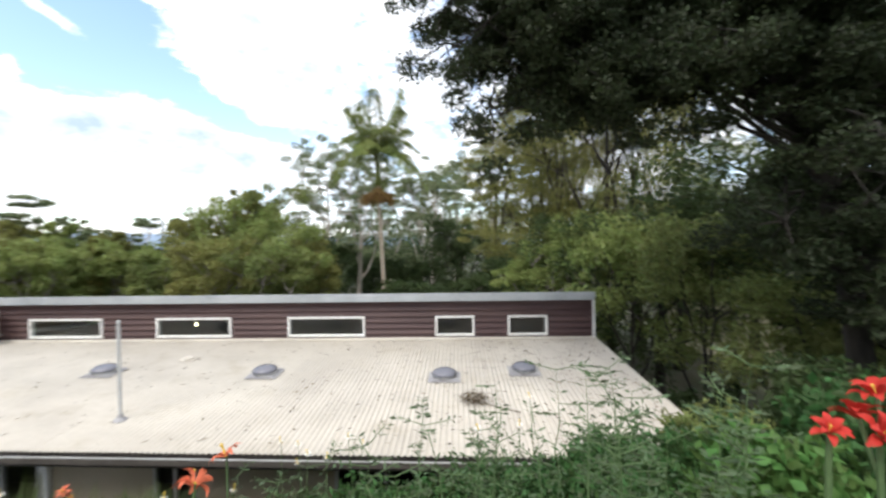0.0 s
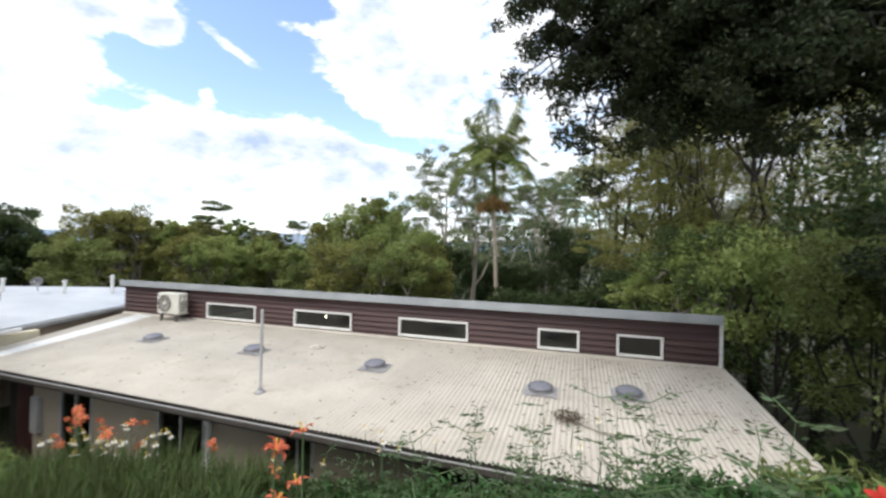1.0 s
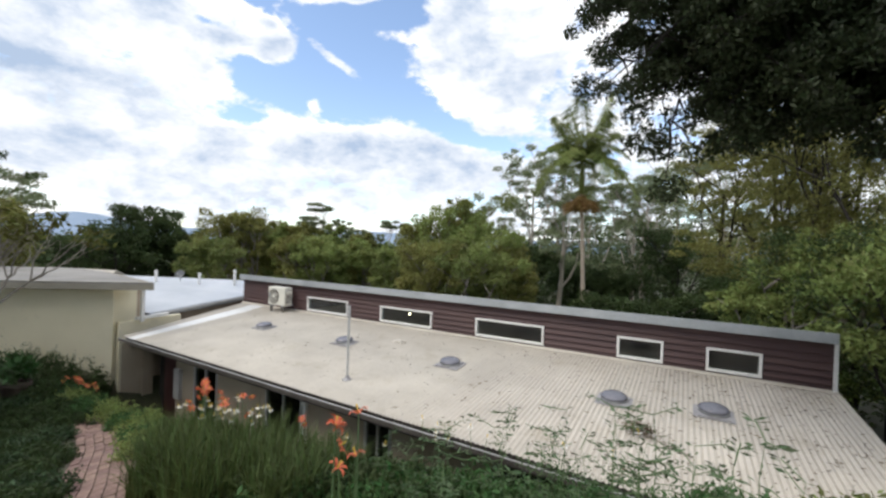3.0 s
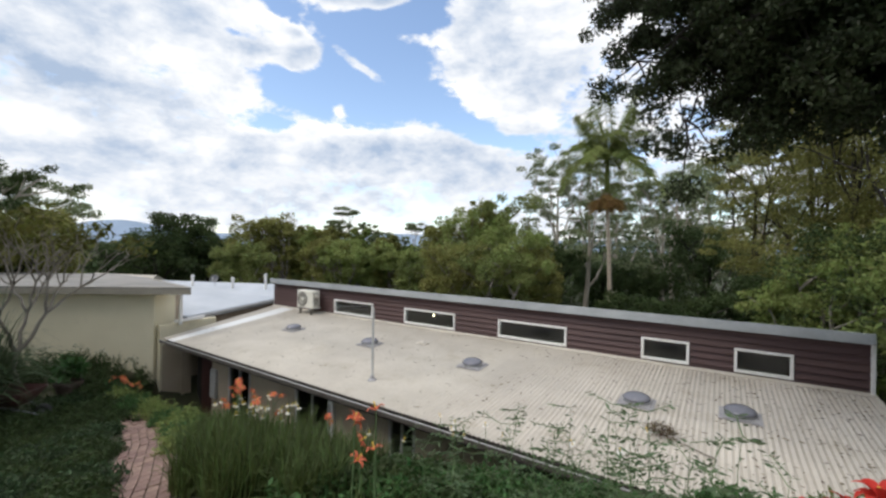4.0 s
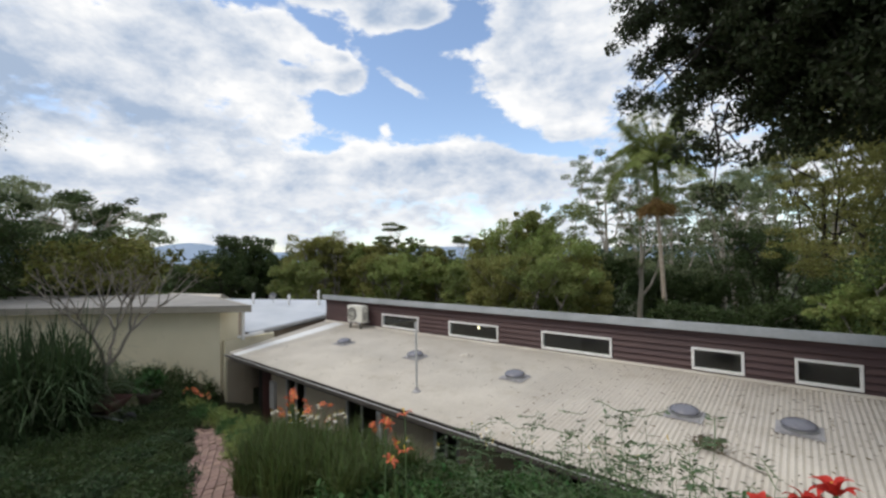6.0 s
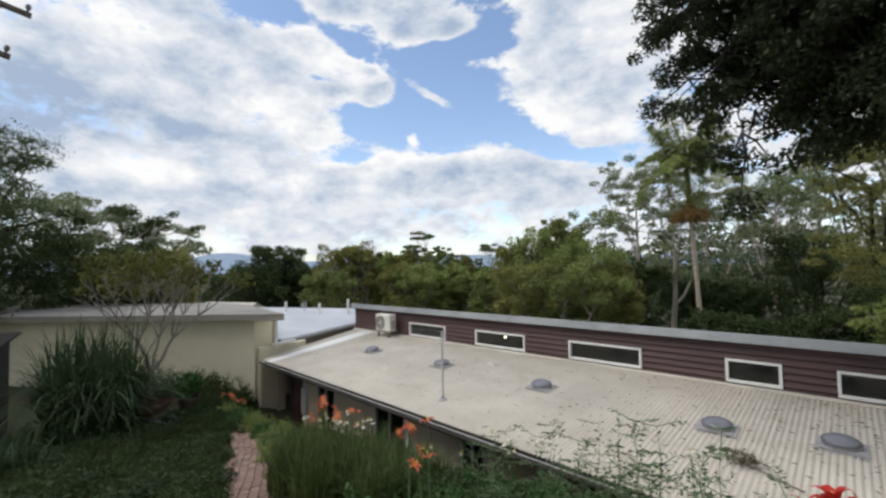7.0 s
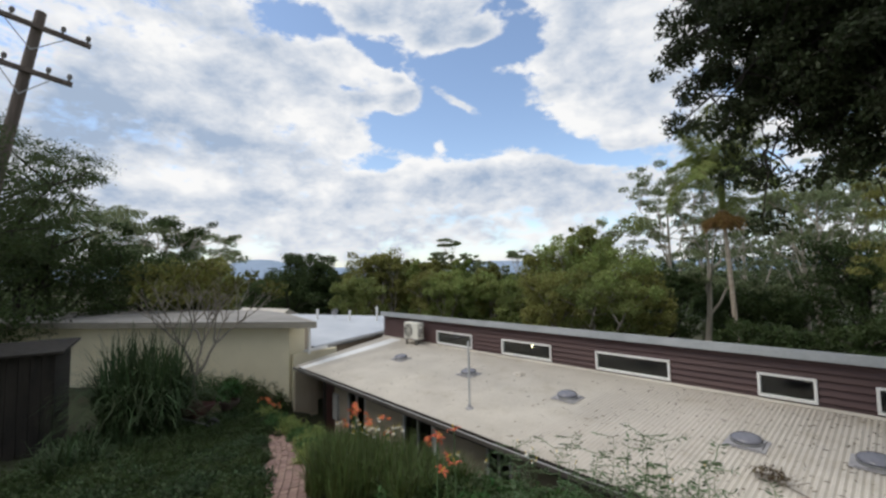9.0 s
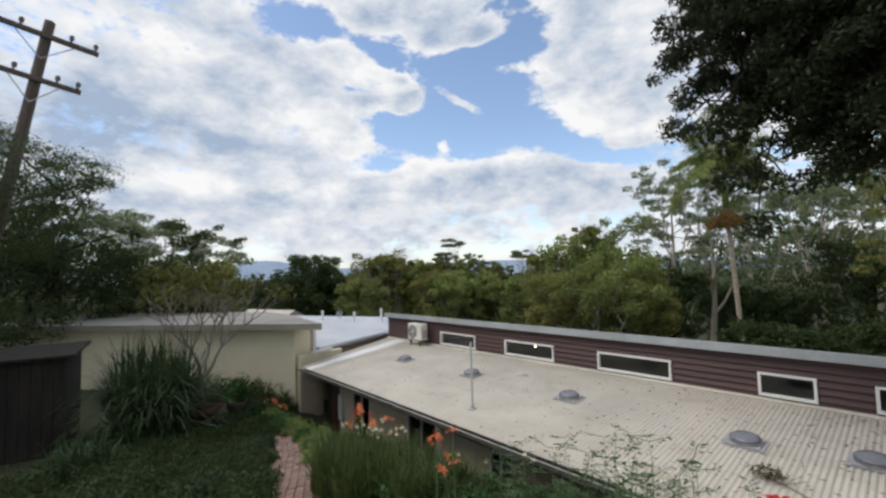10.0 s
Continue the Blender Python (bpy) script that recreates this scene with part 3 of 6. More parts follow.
        for c, d in ((a + 0.05, (a + b) / 2 - 0.02), ((a + b) / 2 + 0.02, b - 0.05)):
            pane = part("pane", box(c, d, y0 + 0.03, y0 + 0.036, z0 + 0.05, z1 - 0.05), M_GLASS, w)
            pane.visible_shadow = False
    part("downpipe", box(-1.86, -1.78, WALL_Y - 0.085, WALL_Y - 0.005, PAD, 2.6, 0.012), M_WHITE, house, "white square downpipe")
    part("downpipe_head", box(-1.88, -1.76, WALL_Y - 0.11, WALL_Y - 0.003, 2.6, 2.86, 0.01), M_WHITE, house)
    # sheet in the near-black colour, for unlit rooms behind the windows
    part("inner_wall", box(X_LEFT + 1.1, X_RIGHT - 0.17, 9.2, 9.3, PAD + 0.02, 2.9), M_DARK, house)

    # clerestory
    clere = new("clerestory")
    clere.parent = house
    z_lo, z_hi, rows = 3.49, 4.42, 7
    dz = (z_hi - z_lo) / rows
    edges = sorted({z_lo + k * dz for k in range(rows + 1)})
    for k in range(rows):
        a, b = edges[k], edges[k + 1]
        cuts = [(l, r) for l, r in CLERE_WINDOWS if b > WIN_Z0 + 0.01 and a < WIN_Z1 - 0.01]
        xs = [X_LEFT + 0.02] + [v for c in cuts for v in c] + [X_RIGHT - 0.06]
        for l, r in zip(xs[::2], xs[1::2]):
            part("weatherboard", prism_board(l, r, a, b), M_BOARD, clere)
        for l, r in cuts:           # slivers of board above and below the windows
            if a < WIN_Z0 - 0.005:
                part("weatherboard", prism_board(l, r, a, WIN_Z0), M_BOARD, clere)
            if b > WIN_Z1 + 0.005:
                part("weatherboard", prism_board(l, r, WIN_Z1, b), M_BOARD, clere)
    # lining behind the boards, cut round the windows
    xs = [X_LEFT + 0.1] + [v for c in CLERE_WINDOWS for v in c] + [X_RIGHT - 0.08]
    for l, r in zip(xs[::2], xs[1::2]):
        part("lining", box(l, r, CLERE_Y + 0.03, CLERE_Y + 0.12, 3.42, z_hi), M_INNER, clere)
    for l, r in CLERE_WINDOWS:
        part("lining", box(l, r, CLERE_Y + 0.03, CLERE_Y + 0.12, 3.42, WIN_Z0), M_INNER, clere)
        part("lining", box(l, r, CLERE_Y + 0.03, CLERE_Y + 0.12, WIN_Z1, z_hi), M_INNER, clere)
    for l, r in CLERE_WINDOWS:
        w = new("window")
        w.parent = clere
        f = 0.048
        fr = bmesh.new()
        y0, y1 = CLERE_Y - 0.06, CLERE_Y + 0.06
        for bx in ((l, l + f, WIN_Z0, WIN_Z1), (r - f, r, WIN_Z0, WIN_Z1), (l + f, r - f, WIN_Z1 - f, WIN_Z1), (l + f, r - f, WIN_Z0, WIN_Z0 + f)):
            add_box(fr, bx[0], bx[1], y0, y1, bx[2], bx[3])
        bmesh.ops.bevel(fr, geom=fr.edges[:], offset=0.004, segments=1, affect="EDGES")
        part("window_frame", fr, M_WHITE, w)
        pane = part("pane", box(l + f, r - f, CLERE_Y - 0.004, CLERE_Y + 0.002, WIN_Z0 + f, WIN_Z1 - f), M_GLASS, w)
        pane.visible_shadow = False
    part("apron_flashing", prism([(X_LEFT, CLERE_Y - 0.10), (X_RIGHT, CLERE_Y - 0.10), (X_RIGHT, CLERE_Y - 0.03), (X_LEFT, CLERE_Y - 0.03)],
                                 [roof_z(CLERE_Y - 0.1) + 0.004] * 2 + [3.47] * 2, [roof_z(CLERE_Y - 0.1) + 0.016] * 2 + [3.545] * 2), M_ROOF, clere, "cream apron flashing along the wall foot")
    part("corner_trim", box(X_RIGHT - 0.06, X_RIGHT, CLERE_Y - 0.06, CLERE_Y + 0.05, 3.46, 4.43, 0.005), M_WHITE, clere, "white corner trim")
    part("side_wall", prism([(X_RIGHT - 0.07, CLERE_Y + 0.05), (X_RIGHT - 0.02, CLERE_Y + 0.05), (X_RIGHT - 0.02, 15.1), (X_RIGHT - 0.07, 15.1)], 2.8, [4.42, 4.42, 3.33, 3.33]), M_BOARD, clere)
    part("side_wall", prism([(X_LEFT + 0.03, CLERE_Y + 0.05), (X_LEFT + 0.1, CLERE_Y + 0.05), (X_LEFT + 0.1, 15.1), (X_LEFT + 0.03, 15.1)], 2.8, [4.42, 4.42, 3.33, 3.33]), M_BOARD, clere)
    part("upper_fascia", box(X_LEFT - 0.04, X_RIGHT - 0.03, CLERE_Y - 0.17, CLERE_Y - 0.13, 4.38, 4.56, 0.006), M_ZINC, clere, "grey metal fascia along the upper roof")
    part("upper_soffit", box(X_LEFT - 0.03, X_RIGHT - 0.04, CLERE_Y - 0.13, CLERE_Y + 0.12, 4.425, 4.44), M_ZINC, clere)
    part("upper_roof", prism([(X_LEFT - 0.04, CLERE_Y - 0.13), (X_RIGHT - 0.03, CLERE_Y - 0.13), (X_RIGHT - 0.03, 15.4), (X_LEFT - 0.04, 15.4)],
                             [4.48, 4.48, 3.35, 3.35], [4.55, 4.55, 3.42, 3.42]), M_ZINC, clere)


def prism_board(x0, x1, z0, z1):
    """A lapped weatherboard: thicker at its lower edge."""
    bm = bmesh.new()
    y = CLERE_Y
    prof = [(y + 0.03, z0), (y - 0.042, z0), (y - 0.042, z0 + 0.012), (y + 0.006, z1), (y + 0.03, z1)]
    a = [bm.verts.new((x0, p, q)) for p, q in prof]
    b = [bm.verts.new((x1, p, q)) for p, q in prof]
    bm.faces.new(a); bm.faces.new(b[::-1])
    for i in range(5):
        j = (i + 1) % 5
        bm.faces.new((a[i], b[i], b[j], a[j]))
    return bm


build_house()


# pendant lamp seen through the second clerestory window
def build_pendant():
    p = thing("pendant_lamp", pose(-3.6, 12.24, 3.45), "lit warm yellow pendant globe hanging indoors", "lamp")
    part("globe", lathe([(0, -0.034), (0.02, -0.028), (0.029, 0.0), (0.024, 0.03), (0.018, 0.06), (0, 0.06)], 16), M_BULB, p, smooth=True)
    part("cord", lathe([(0, 0.058), (0.006, 0.058), (0.006, 0.45), (0, 0.45)], 6), M_RUBBER, p)


build_pendant()


# ---- things on the roof ----
def build_dome():
    d = thing("skylight_dome", pose(0, 0, 0), "smoky grey skylight dome on lead flashing, on the roof", "skylight", "roof domes")
    bm = bmesh.new()
    for a, b, h in ((0.31, 0.27, 0.012), (0.25, 0.25, 0.035)):
        add_box(bm, -a, a, -b, b, 0.0, h)
    part("flashing", bm, M_FLASH, d, "lead grey flashing skirt")
    part("collar", lathe([(0, 0.03), (0.24, 0.03), (0.245, 0.075), (0.23, 0.08), (0, 0.08)], 28), M_STEEL, d)
    part("dome", lathe([(0, 0.08), (0.235, 0.08), (0.243, 0.10), (0.225, 0.125), (0.17, 0.155), (0.09, 0.172), (0, 0.177)], 28), M_DOME, d, smooth=True)
    return d


TILT = math.degrees(math.atan(SLOPE))
first = None
for x, y in ((-5.62, 7.94), (-2.6, 7.95), (0.43, 7.87), (3.66, 7.69), (5.07, 7.96)):
    m = pose(x, y, roof_z(y) + 0.009, TILT, 0, 0)
    if first is None:
        first = build_dome()
        first.matrix_basis = m @ Matrix.Scale(0.88, 4)
    else:
        copy_thing(first, m)

pole = thing("roof_pole", pose(-0.84, 6.16, roof_z(6.16)), "slim grey upright pipe standing on the roof", "pipe")
part("pipe", lathe([(0, 0.0), (0.024, 0.0), (0.024, 1.40), (0.02, 1.41), (0, 1.41)], 12), M_PIPE, pole)
part("boot", lathe([(0, 0.005), (0.09, 0.005), (0.085, 0.02), (0.045, 0.05), (0.032, 0.10), (0, 0.10)], 14), M_FLASH, pole, "grey rubber pipe boot")
vent = thing("roof_vent", pose(-1.49, 8.69, roof_z(8.69) + 0.006, TILT, 0, 0), "low pale roof patch with a capped vent", "vent")
part("plate", box(-0.15, 0.15, -0.13, 0.13, 0.002, 0.016, 0.004), M_ROOF, vent)
part("cap", lathe([(0, 0.014), (0.10, 0.014), (0.105, 0.035), (0.07, 0.055), (0, 0.06)], 16), M_ROOF, vent)


def build_ac():
    a = thing("air_conditioner", pose(-7.12, 9.66, 3.69), "ivory outdoor air conditioner unit on brackets by the brown wall", "air conditioner")
    part("casing", box(-0.41, 0.41, -0.15, 0.15, 0.0, 0.60, 0.02), M_AC, a)
    ring = lathe([(0.21, 0), (0.235, 0), (0.235, 0.02), (0.21, 0.02), (0.21, 0)], 28)
    part("fan_ring", ring, M_AC_DARK, a, at=pose(-0.12, -0.152, 0.3, 90, 0, 0))
    part("fan_hub", lathe([(0, 0), (0.06, 0), (0.05, 0.02), (0, 0.024)], 16), M_AC, a, at=pose(-0.12, -0.152, 0.3, 90, 0, 0))
    g = bmesh.new()
    for i in range(15):
        z = 0.3 - 0.21 + i * 0.03
        half = math.sqrt(max(0.0, 0.212 ** 2 - (z - 0.3) ** 2))
        add_box(g, -0.12 - half, -0.12 + half, -0.164, -0.158, z - 0.004, z + 0.004)
    part("grille", g, M_AC_DARK, a)
    s = bmesh.new()
    for i in range(12):
        add_box(s, 0.408, 0.416, -0.11, 0.11, 0.08 + i * 0.038, 0.095 + i * 0.038)
    part("side_louvres", s, M_AC_DARK, a)
    part("valve_cover", box(0.41, 0.47, -0.08, 0.08, 0.38, 0.5, 0.01), M_AC, a)
    for x in (-0.28, 0.28):
        part("bracket", box(x - 0.02, x + 0.02, -0.17, 0.33, -0.045, -0.002, 0.004), M_STEEL, a)
        part("foot", box(x - 0.03, x + 0.03, -0.14, -0.08, -0.25, -0.045), M_AC_DARK, a)


build_ac()


# ---- rendered building beside the house ----
def along(p, d, k):
    return (p[0] + d[0] * k, p[1] + d[1] * k)


C0 = (-8.52, 5.47)                # its corner by the house
DW = (-0.768, -0.64)              # along the long face
DN = (-0.64, 0.768)               # back into the depth


def build_annex():
    a = thing("rendered_annex", pose(0, 0, 0), "cream rendered flat-roofed building beside the house", "building")
    z0, z1 = 1.4, 4.42
    L = 13.5
    q = [along(C0, DW, L), C0, along(C0, DN, 0.25), along(along(C0, DW, L), DN, 0.25)]
    part("front_wall", prism(q, z0, z1), M_RENDER, a)
    s0 = along(C0, DN, 0.25)
    s1 = along(C0, DN, 1.15)
    part("side_wall", prism([s0, s1, along(s1, DW, 0.2), along(s0, DW, 0.2)], 2.0, z1), M_RENDER, a)
    part("back_wall", prism([s1, along(s1, DW, L), along(along(s1, DW, L), DN, 0.2), along(s1, DN, 0.2)], z0, z1), M_BROWN_WALL, a)
    o = 0.28
    r = [along(along(C0, DW, L), DN, -o), along(along(C0, DN, -o), DW, -1.08), along(along(C0, DN, 3.2), DW, 1.9), along(along(C0, DN, 4.8), DW, 4.0), along(along(C0, DW, L), DN, 5.0)]
    part("roof", prism(r, z1 + 0.14, z1 + 0.18), M_FLAT_ROOF, a, "flat grey roofing that runs on past the wall corner")
    r2 = [along(r[0], DN, 0.05), along(along(r[1], DN, 0.05), DW, 0.15), along(r[2], DN, -0.12), along(r[3], DN, -0.1), along(r[4], DN, -0.1)]
    part("roof_deck", prism(r2, z1, z1 + 0.14), M_RENDER, a)
    part("roof_edge", prism([r[0], r[1], along(r[1], DN, 0.05), along(r[0], DN, 0.05)], z1 - 0.01, z1 + 0.19), M_FASCIA, a, "weathered boarded roof fascia")
    part("roof_edge", prism([along(r[1], DN, 0.05), r[2], along(r[2], DW, 0.06), along(along(r[1], DN, 0.05), DW, 0.2)], z1 + 0.01, z1 + 0.187), M_FASCIA, a)
    part("post", box(-8.45, -8.37, 6.08, 6.16, 3.45, z1), M_WHITE, a, "white post under the roof overhang")
    # low parapet that links the annex to the house, beside the roof's edge
    part("parapet", prism([(-8.40, 5.58), (-8.85, 7.40), (-9.02, 7.40), (-8.57, 5.58)], 0.6, [3.50, 3.46, 3.46, 3.50]), M_RENDER, a, "low cream parapet beside the roof edge")
    part("low_roof", prism([(-8.60, 5.80), (-9.04, 7.3), (-9.6, 7.3), (-9.2, 6.4)], 3.36, 3.41), M_FLAT_ROOF, a)
    part("low_gutter", prism([(-8.42, 6.0), (-8.66, 6.95), (-8.80, 6.95), (-8.56, 6.0)], 3.512, 3.58), M_WHITE, a, "white box gutter on the parapet")
    part("link_wall", prism([(-8.40, 5.64), (-8.27, 6.25), (-8.27, 6.37), (-8.52, 5.70)], 0.6, 2.93), M_BEIGE, a)


build_annex()


def build_back_building():
    b = thing("back_building", pose(0, 0, 0), "low building with a wide pale blue-white metal roof", "building")
    A, B, C, D, E = (-9.65, 6.9), (-11.0, 11.6), (-13.2, 12.6), (-19.1, 8.8), (-14.0, 5.2)
    zs = [3.46, 3.60, 3.93, 4.02, 3.9]
    part("roof", prism([A, B, C, D, E], [z - 0.05 for z in zs], zs), M_ROOF_BLUE, b, "pale blue-white metal roof sheet")
    part("fascia", prism([A, B, (B[0] - .05, B[1]), (A[0] - .05, A[1])], [3.28, 3.42, 3.42, 3.28], [3.405, 3.545, 3.545, 3.405]), M_GUTTER, b)
    part("gutter", prism([(A[0] + .1, A[1]), (B[0] + .1, B[1]), (B[0] + .004, B[1]), (A[0] + .004, A[1])], [3.31, 3.45, 3.45, 3.31], [3.42, 3.56, 3.56, 3.42]), M_GUTTER_LIP, b)
    part("wall", prism([(A[0] - .06, A[1] + .05), (B[0] - .06, B[1]), (C[0], C[1] - .6), (D[0] + .8, D[1]), (E[0], E[1] + .6)], 0.5, [3.40, 3.54, 3.85, 3.9, 3.8]), M_BROWN_WALL, b)
    for x, y, z, h in ((-15.6, 9.9, 3.95, 0.4), (-14.0, 10.9, 3.9, 0.38), (-12.75, 11.75, 3.85, 0.62)):
        pp = thing("vent_pipe", pose(x, y, z - 0.1), "white vent pipe standing on the metal roof", "pipe", "vent pipes")
        part("pipe", lathe([(0, 0), (0.06, 0), (0.06, h), (0.07, h), (0.07, h + 0.1), (0, h + 0.12)], 12), M_WHITE, pp)


build_back_building()


M_DISH = mat("weathered_grey_dish", (0.10, 0.105, 0.11), (0.16, 0.165, 0.17), 0.6, 3.0, 40, 0.1)


def build_dish():
    d = thing("satellite_dish", pose(-14.6, 10.4, 3.90, 0, 0, 40) @ Matrix.Scale(0.55, 4), "small grey satellite dish on a short mast", "dish")
    part("mast", lathe([(0, 0), (0.03, 0), (0.03, 0.55), (0, 0.55)], 10), M_STEEL, d)
    bowl = lathe([(0, 0.0), (0.14, 0.02), (0.26, 0.07), (0.34, 0.14), (0.335, 0.15), (0.25, 0.085), (0.13, 0.035), (0, 0.015)], 24)
    part("bowl", bowl, M_DISH, d, at=pose(0, -0.03, 0.55, 62, 0, 0), smooth=True)
    tb = Tubes(6)
    tb.add(np.array(((0, -0.02, 0.3), (0, -0.25, 0.42), (0, -0.42, 0.62))), (0.012, 0.012, 0.012))
    part("arm", tb.mesh("arm"), M_STEEL, d)
    part("receiver", box(-0.035, 0.035, -0.48, -0.40, 0.60, 0.69, 0.01), M_AC, d)


def build_far_house():
    a, c = radians(70.6), 46.0
    x, y = 4.94 - math.sin(a) * c, 0.03 + math.cos(a) * c
    h = thing("far_house", pose(x, y, -0.5, 0, 0, 20), "small far house with a pale tan roof among the trees", "house")
    part("wall", box(-3.0, 3.0, -2.0, 2.0, -2.2, 2.3), M_RENDER, h)
    bm = bmesh.new()
    v = [bm.verts.new(q) for q in ((-3.4, -2.4, 2.3), (3.4, -2.4, 2.3), (3.4, 2.4, 2.3), (-3.4, 2.4, 2.3), (-3.4, 0, 3.5), (3.4, 0, 3.5))]
    for f in ((0, 1, 5, 4), (2, 3, 4, 5), (1, 2, 5), (3, 0, 4), (3, 2, 1, 0)):
        bm.faces.new([v[i] for i in f])
    part("roof", bm, M_ROOF, h)
    for k in (-1.6, 1.2):
        part("window", box(k - 0.5, k + 0.5, -2.04, -2.003, 0.6, 1.7), M_DARK, h)


build_dish()
build_far_house()


# ---- trees ----
def at_ray(az, d, eye=(4.94, 0.03)):
    a = radians(az)
    return (eye[0] - math.sin(a) * d, eye[1] + math.cos(a) * d)


def limbs(rng, tubes, base, height, r0, spread, n_limbs, fork=0.45, lean=(0, 0), wiggle=0.25):
    """Trunk with forked limbs; returns the limb tips."""
    base = np.array(base, dtype=float)
    k = 9
    f = np.linspace(0, 1, k)
    bend = rng.normal(0, wiggle, (2,))
    trunk = np.stack((base[0] + lean[0] * f + bend[0] * np.sin(f * 2.4), base[1] + lean[1] * f + bend[1] * np.sin(f * 2.1), base[2] + height * 0.8 * f), 1)
    tubes.add(trunk, r0 * (1.0 - 0.75 * f) + r0 * 0.25 * np.exp(-f * 14))
    tips = [trunk[-1]]
    for i in range(n_limbs):
        s = fork + (1 - fork) * (i + rng.uniform(0, 0.8)) / n_limbs
        p0 = np.array([np.interp(s, f, trunk[:, j]) for j in range(3)])
        a = i * 2.4 + rng.uniform(-0.5, 0.5)
        reach = spread * rng.uniform(0.55, 1.0) * (1.15 - 0.6 * s)
        rise = height * (1.02 - 0.8 * s) * rng.uniform(0.6, 1.0)
        g = np.linspace(0, 1, 6)
        pts = np.stack((p0[0] + math.cos(a) * reach * g, p0[1] + math.sin(a) * reach * g, p0[2] + rise * g ** 1.35), 1)
        pts[1:] += rng.normal(0, 0.05 * reach, (5, 3))
        tubes.add(pts, r0 * 0.45 * (1.2 - s) * (1.05 - g) + 0.012)
        tips.append(pts[-1])
        for _ in range(2):
            q0 = pts[rng.integers(2, 5)]
            e = q0 + np.array((rng.normal(0, 0.35 * spread), rng.normal(0, 0.35 * spread), rng.uniform(0.1, 0.3) * height * 0.6))
            h = np.linspace(0, 1, 4)[:, None]
            tubes.add(q0 * (1 - h) + e * h + rng.normal(0, 0.03 * spread, (4, 3)) * h, r0 * 0.16 * (1.1 - h[:, 0]) + 0.008)
            tips.append(e)
    return tips


def clump_points(rng, centre, radii, n):
    """Leaf places in a shaggy clump, denser to its upper shell."""
    d = unit(rng, n)
    r = rng.uniform(0.25, 1.0, n) ** 0.55
    lump = 1 + 0.28 * np.sin(d[:, 0] * 5 + centre[0]) * np.cos(d[:, 1] * 4 + centre[1]) + 0.15 * np.sin(d[:, 2] * 9 + centre[2])
    return np.asarray(centre) + d * (r * lump)[:, None] * np.asarray(radii)


def tree(name, xy, top, spread, leaf, bark, label, seed, n_leaf=5000, leaf_size=0.34, clumps=16, crown_from=0.35, clump_r=0.32, flat=0.65, base=None, trunk_r=None, slim=0.45, lean=(0, 0), droop=0.25, fork=None, crown_only=0.0):
    rng = np.random.default_rng(seed)
    z = ground_z(*xy) - 0.15 if base is None else base
    h = top - z
    t = thing(name, pose(xy[0], xy[1], z), label, "tree")
    tubes = Tubes(7)
    tips = limbs(rng, tubes, (0, 0, 0), h * 0.9, trunk_r or 0.018 * h + 0.06, spread, 7, fork if fork else max(0.3, crown_from - 0.05), lean)
    part("trunk", tubes.mesh("trunk"), bark, t)
    centres = []
    for p in tips[:clumps]:
        p = np.array(p)
        p[2] = max(p[2], crown_only * h)
        centres.append(p)
    while len(centres) < clumps:
        a, r = rng.uniform(0, 2 * np.pi), spread * math.sqrt(rng.uniform(0, 1)) * 0.85
        f = rng.uniform(crown_from, 0.95)
        shrink = math.sqrt(max(0.1, 1 - ((f - 0.62) / 0.55) ** 2))
        centres.append(np.array((math.cos(a) * r * shrink + lean[0] * f, math.sin(a) * r * shrink + lean[1] * f, h * f)))
    pts, sizes = [], n_leaf // clumps
    for c in centres:
        c[2] = min(c[2], h - spread * clump_r * flat * 0.9)
        k = rng.uniform(0.7, 1.25)
        rr = spread * clump_r * k
        pts.append(clump_points(rng, c, (rr, rr, rr * flat), int(sizes * k)))
    part("crown", leaves_mesh("crown", np.concatenate(pts), leaf_size, leaf_size * slim, rng, droop=droop, simple=True), leaf, t)
    return t


def el(d, deg, eye_z=5.9):
    return eye_z + d * math.tan(radians(deg))


# bearing, distance, height of the top in degrees, spread, leaf, bark, kind of crown
WEST_TREES = [
    # the tree at bearing 112 is unseen, added to shade the garden
    (112, 13, 25, 3.2, M_LEAF_DARK, M_BARK_DARK, "bushy"), (102, 15.5, 17.5, 3.2, M_LEAF_DARK, M_BARK_DARK, "bushy"), (98, 21, 15.5, 4, M_LEAF_DARK, M_BARK_DARK, "bushy"),
    (93, 24, 13.5, 3.6, M_LEAF_DARK, M_BARK_DARK, "gum"), (88.5, 30, 9.2, 3.6, M_LEAF_GUM, M_BARK_PALE, "gum"), (85, 33, 8.6, 3.6, M_LEAF_GUM, M_BARK_PALE, "gum"),
    (81.5, 32, 7.8, 3.6, M_LEAF_DARK, M_BARK_PALE, "gum"), (77.5, 34, 6.4, 3.4, M_LEAF_GUM, M_BARK_PALE, "gum"), (75.5, 36, 5, 1.4, M_LEAF_GUM, M_BARK_GREY, "thin"),
    (92, 25, 5.5, 3.6, M_LEAF_DARK, M_BARK_DARK, "round"), (84, 25, 4, 3.4, M_LEAF_DARK, M_BARK_DARK, "round"), (79, 24, 3.2, 2.9, M_LEAF_OLIVE, M_BARK_DARK, "round"),
    (98, 22, 8, 3.6, M_LEAF_DARK, M_BARK_DARK, "round"), (71.5, 62, -0.2, 4.5, M_LEAF_DARK, M_BARK_DARK, "round"),
]
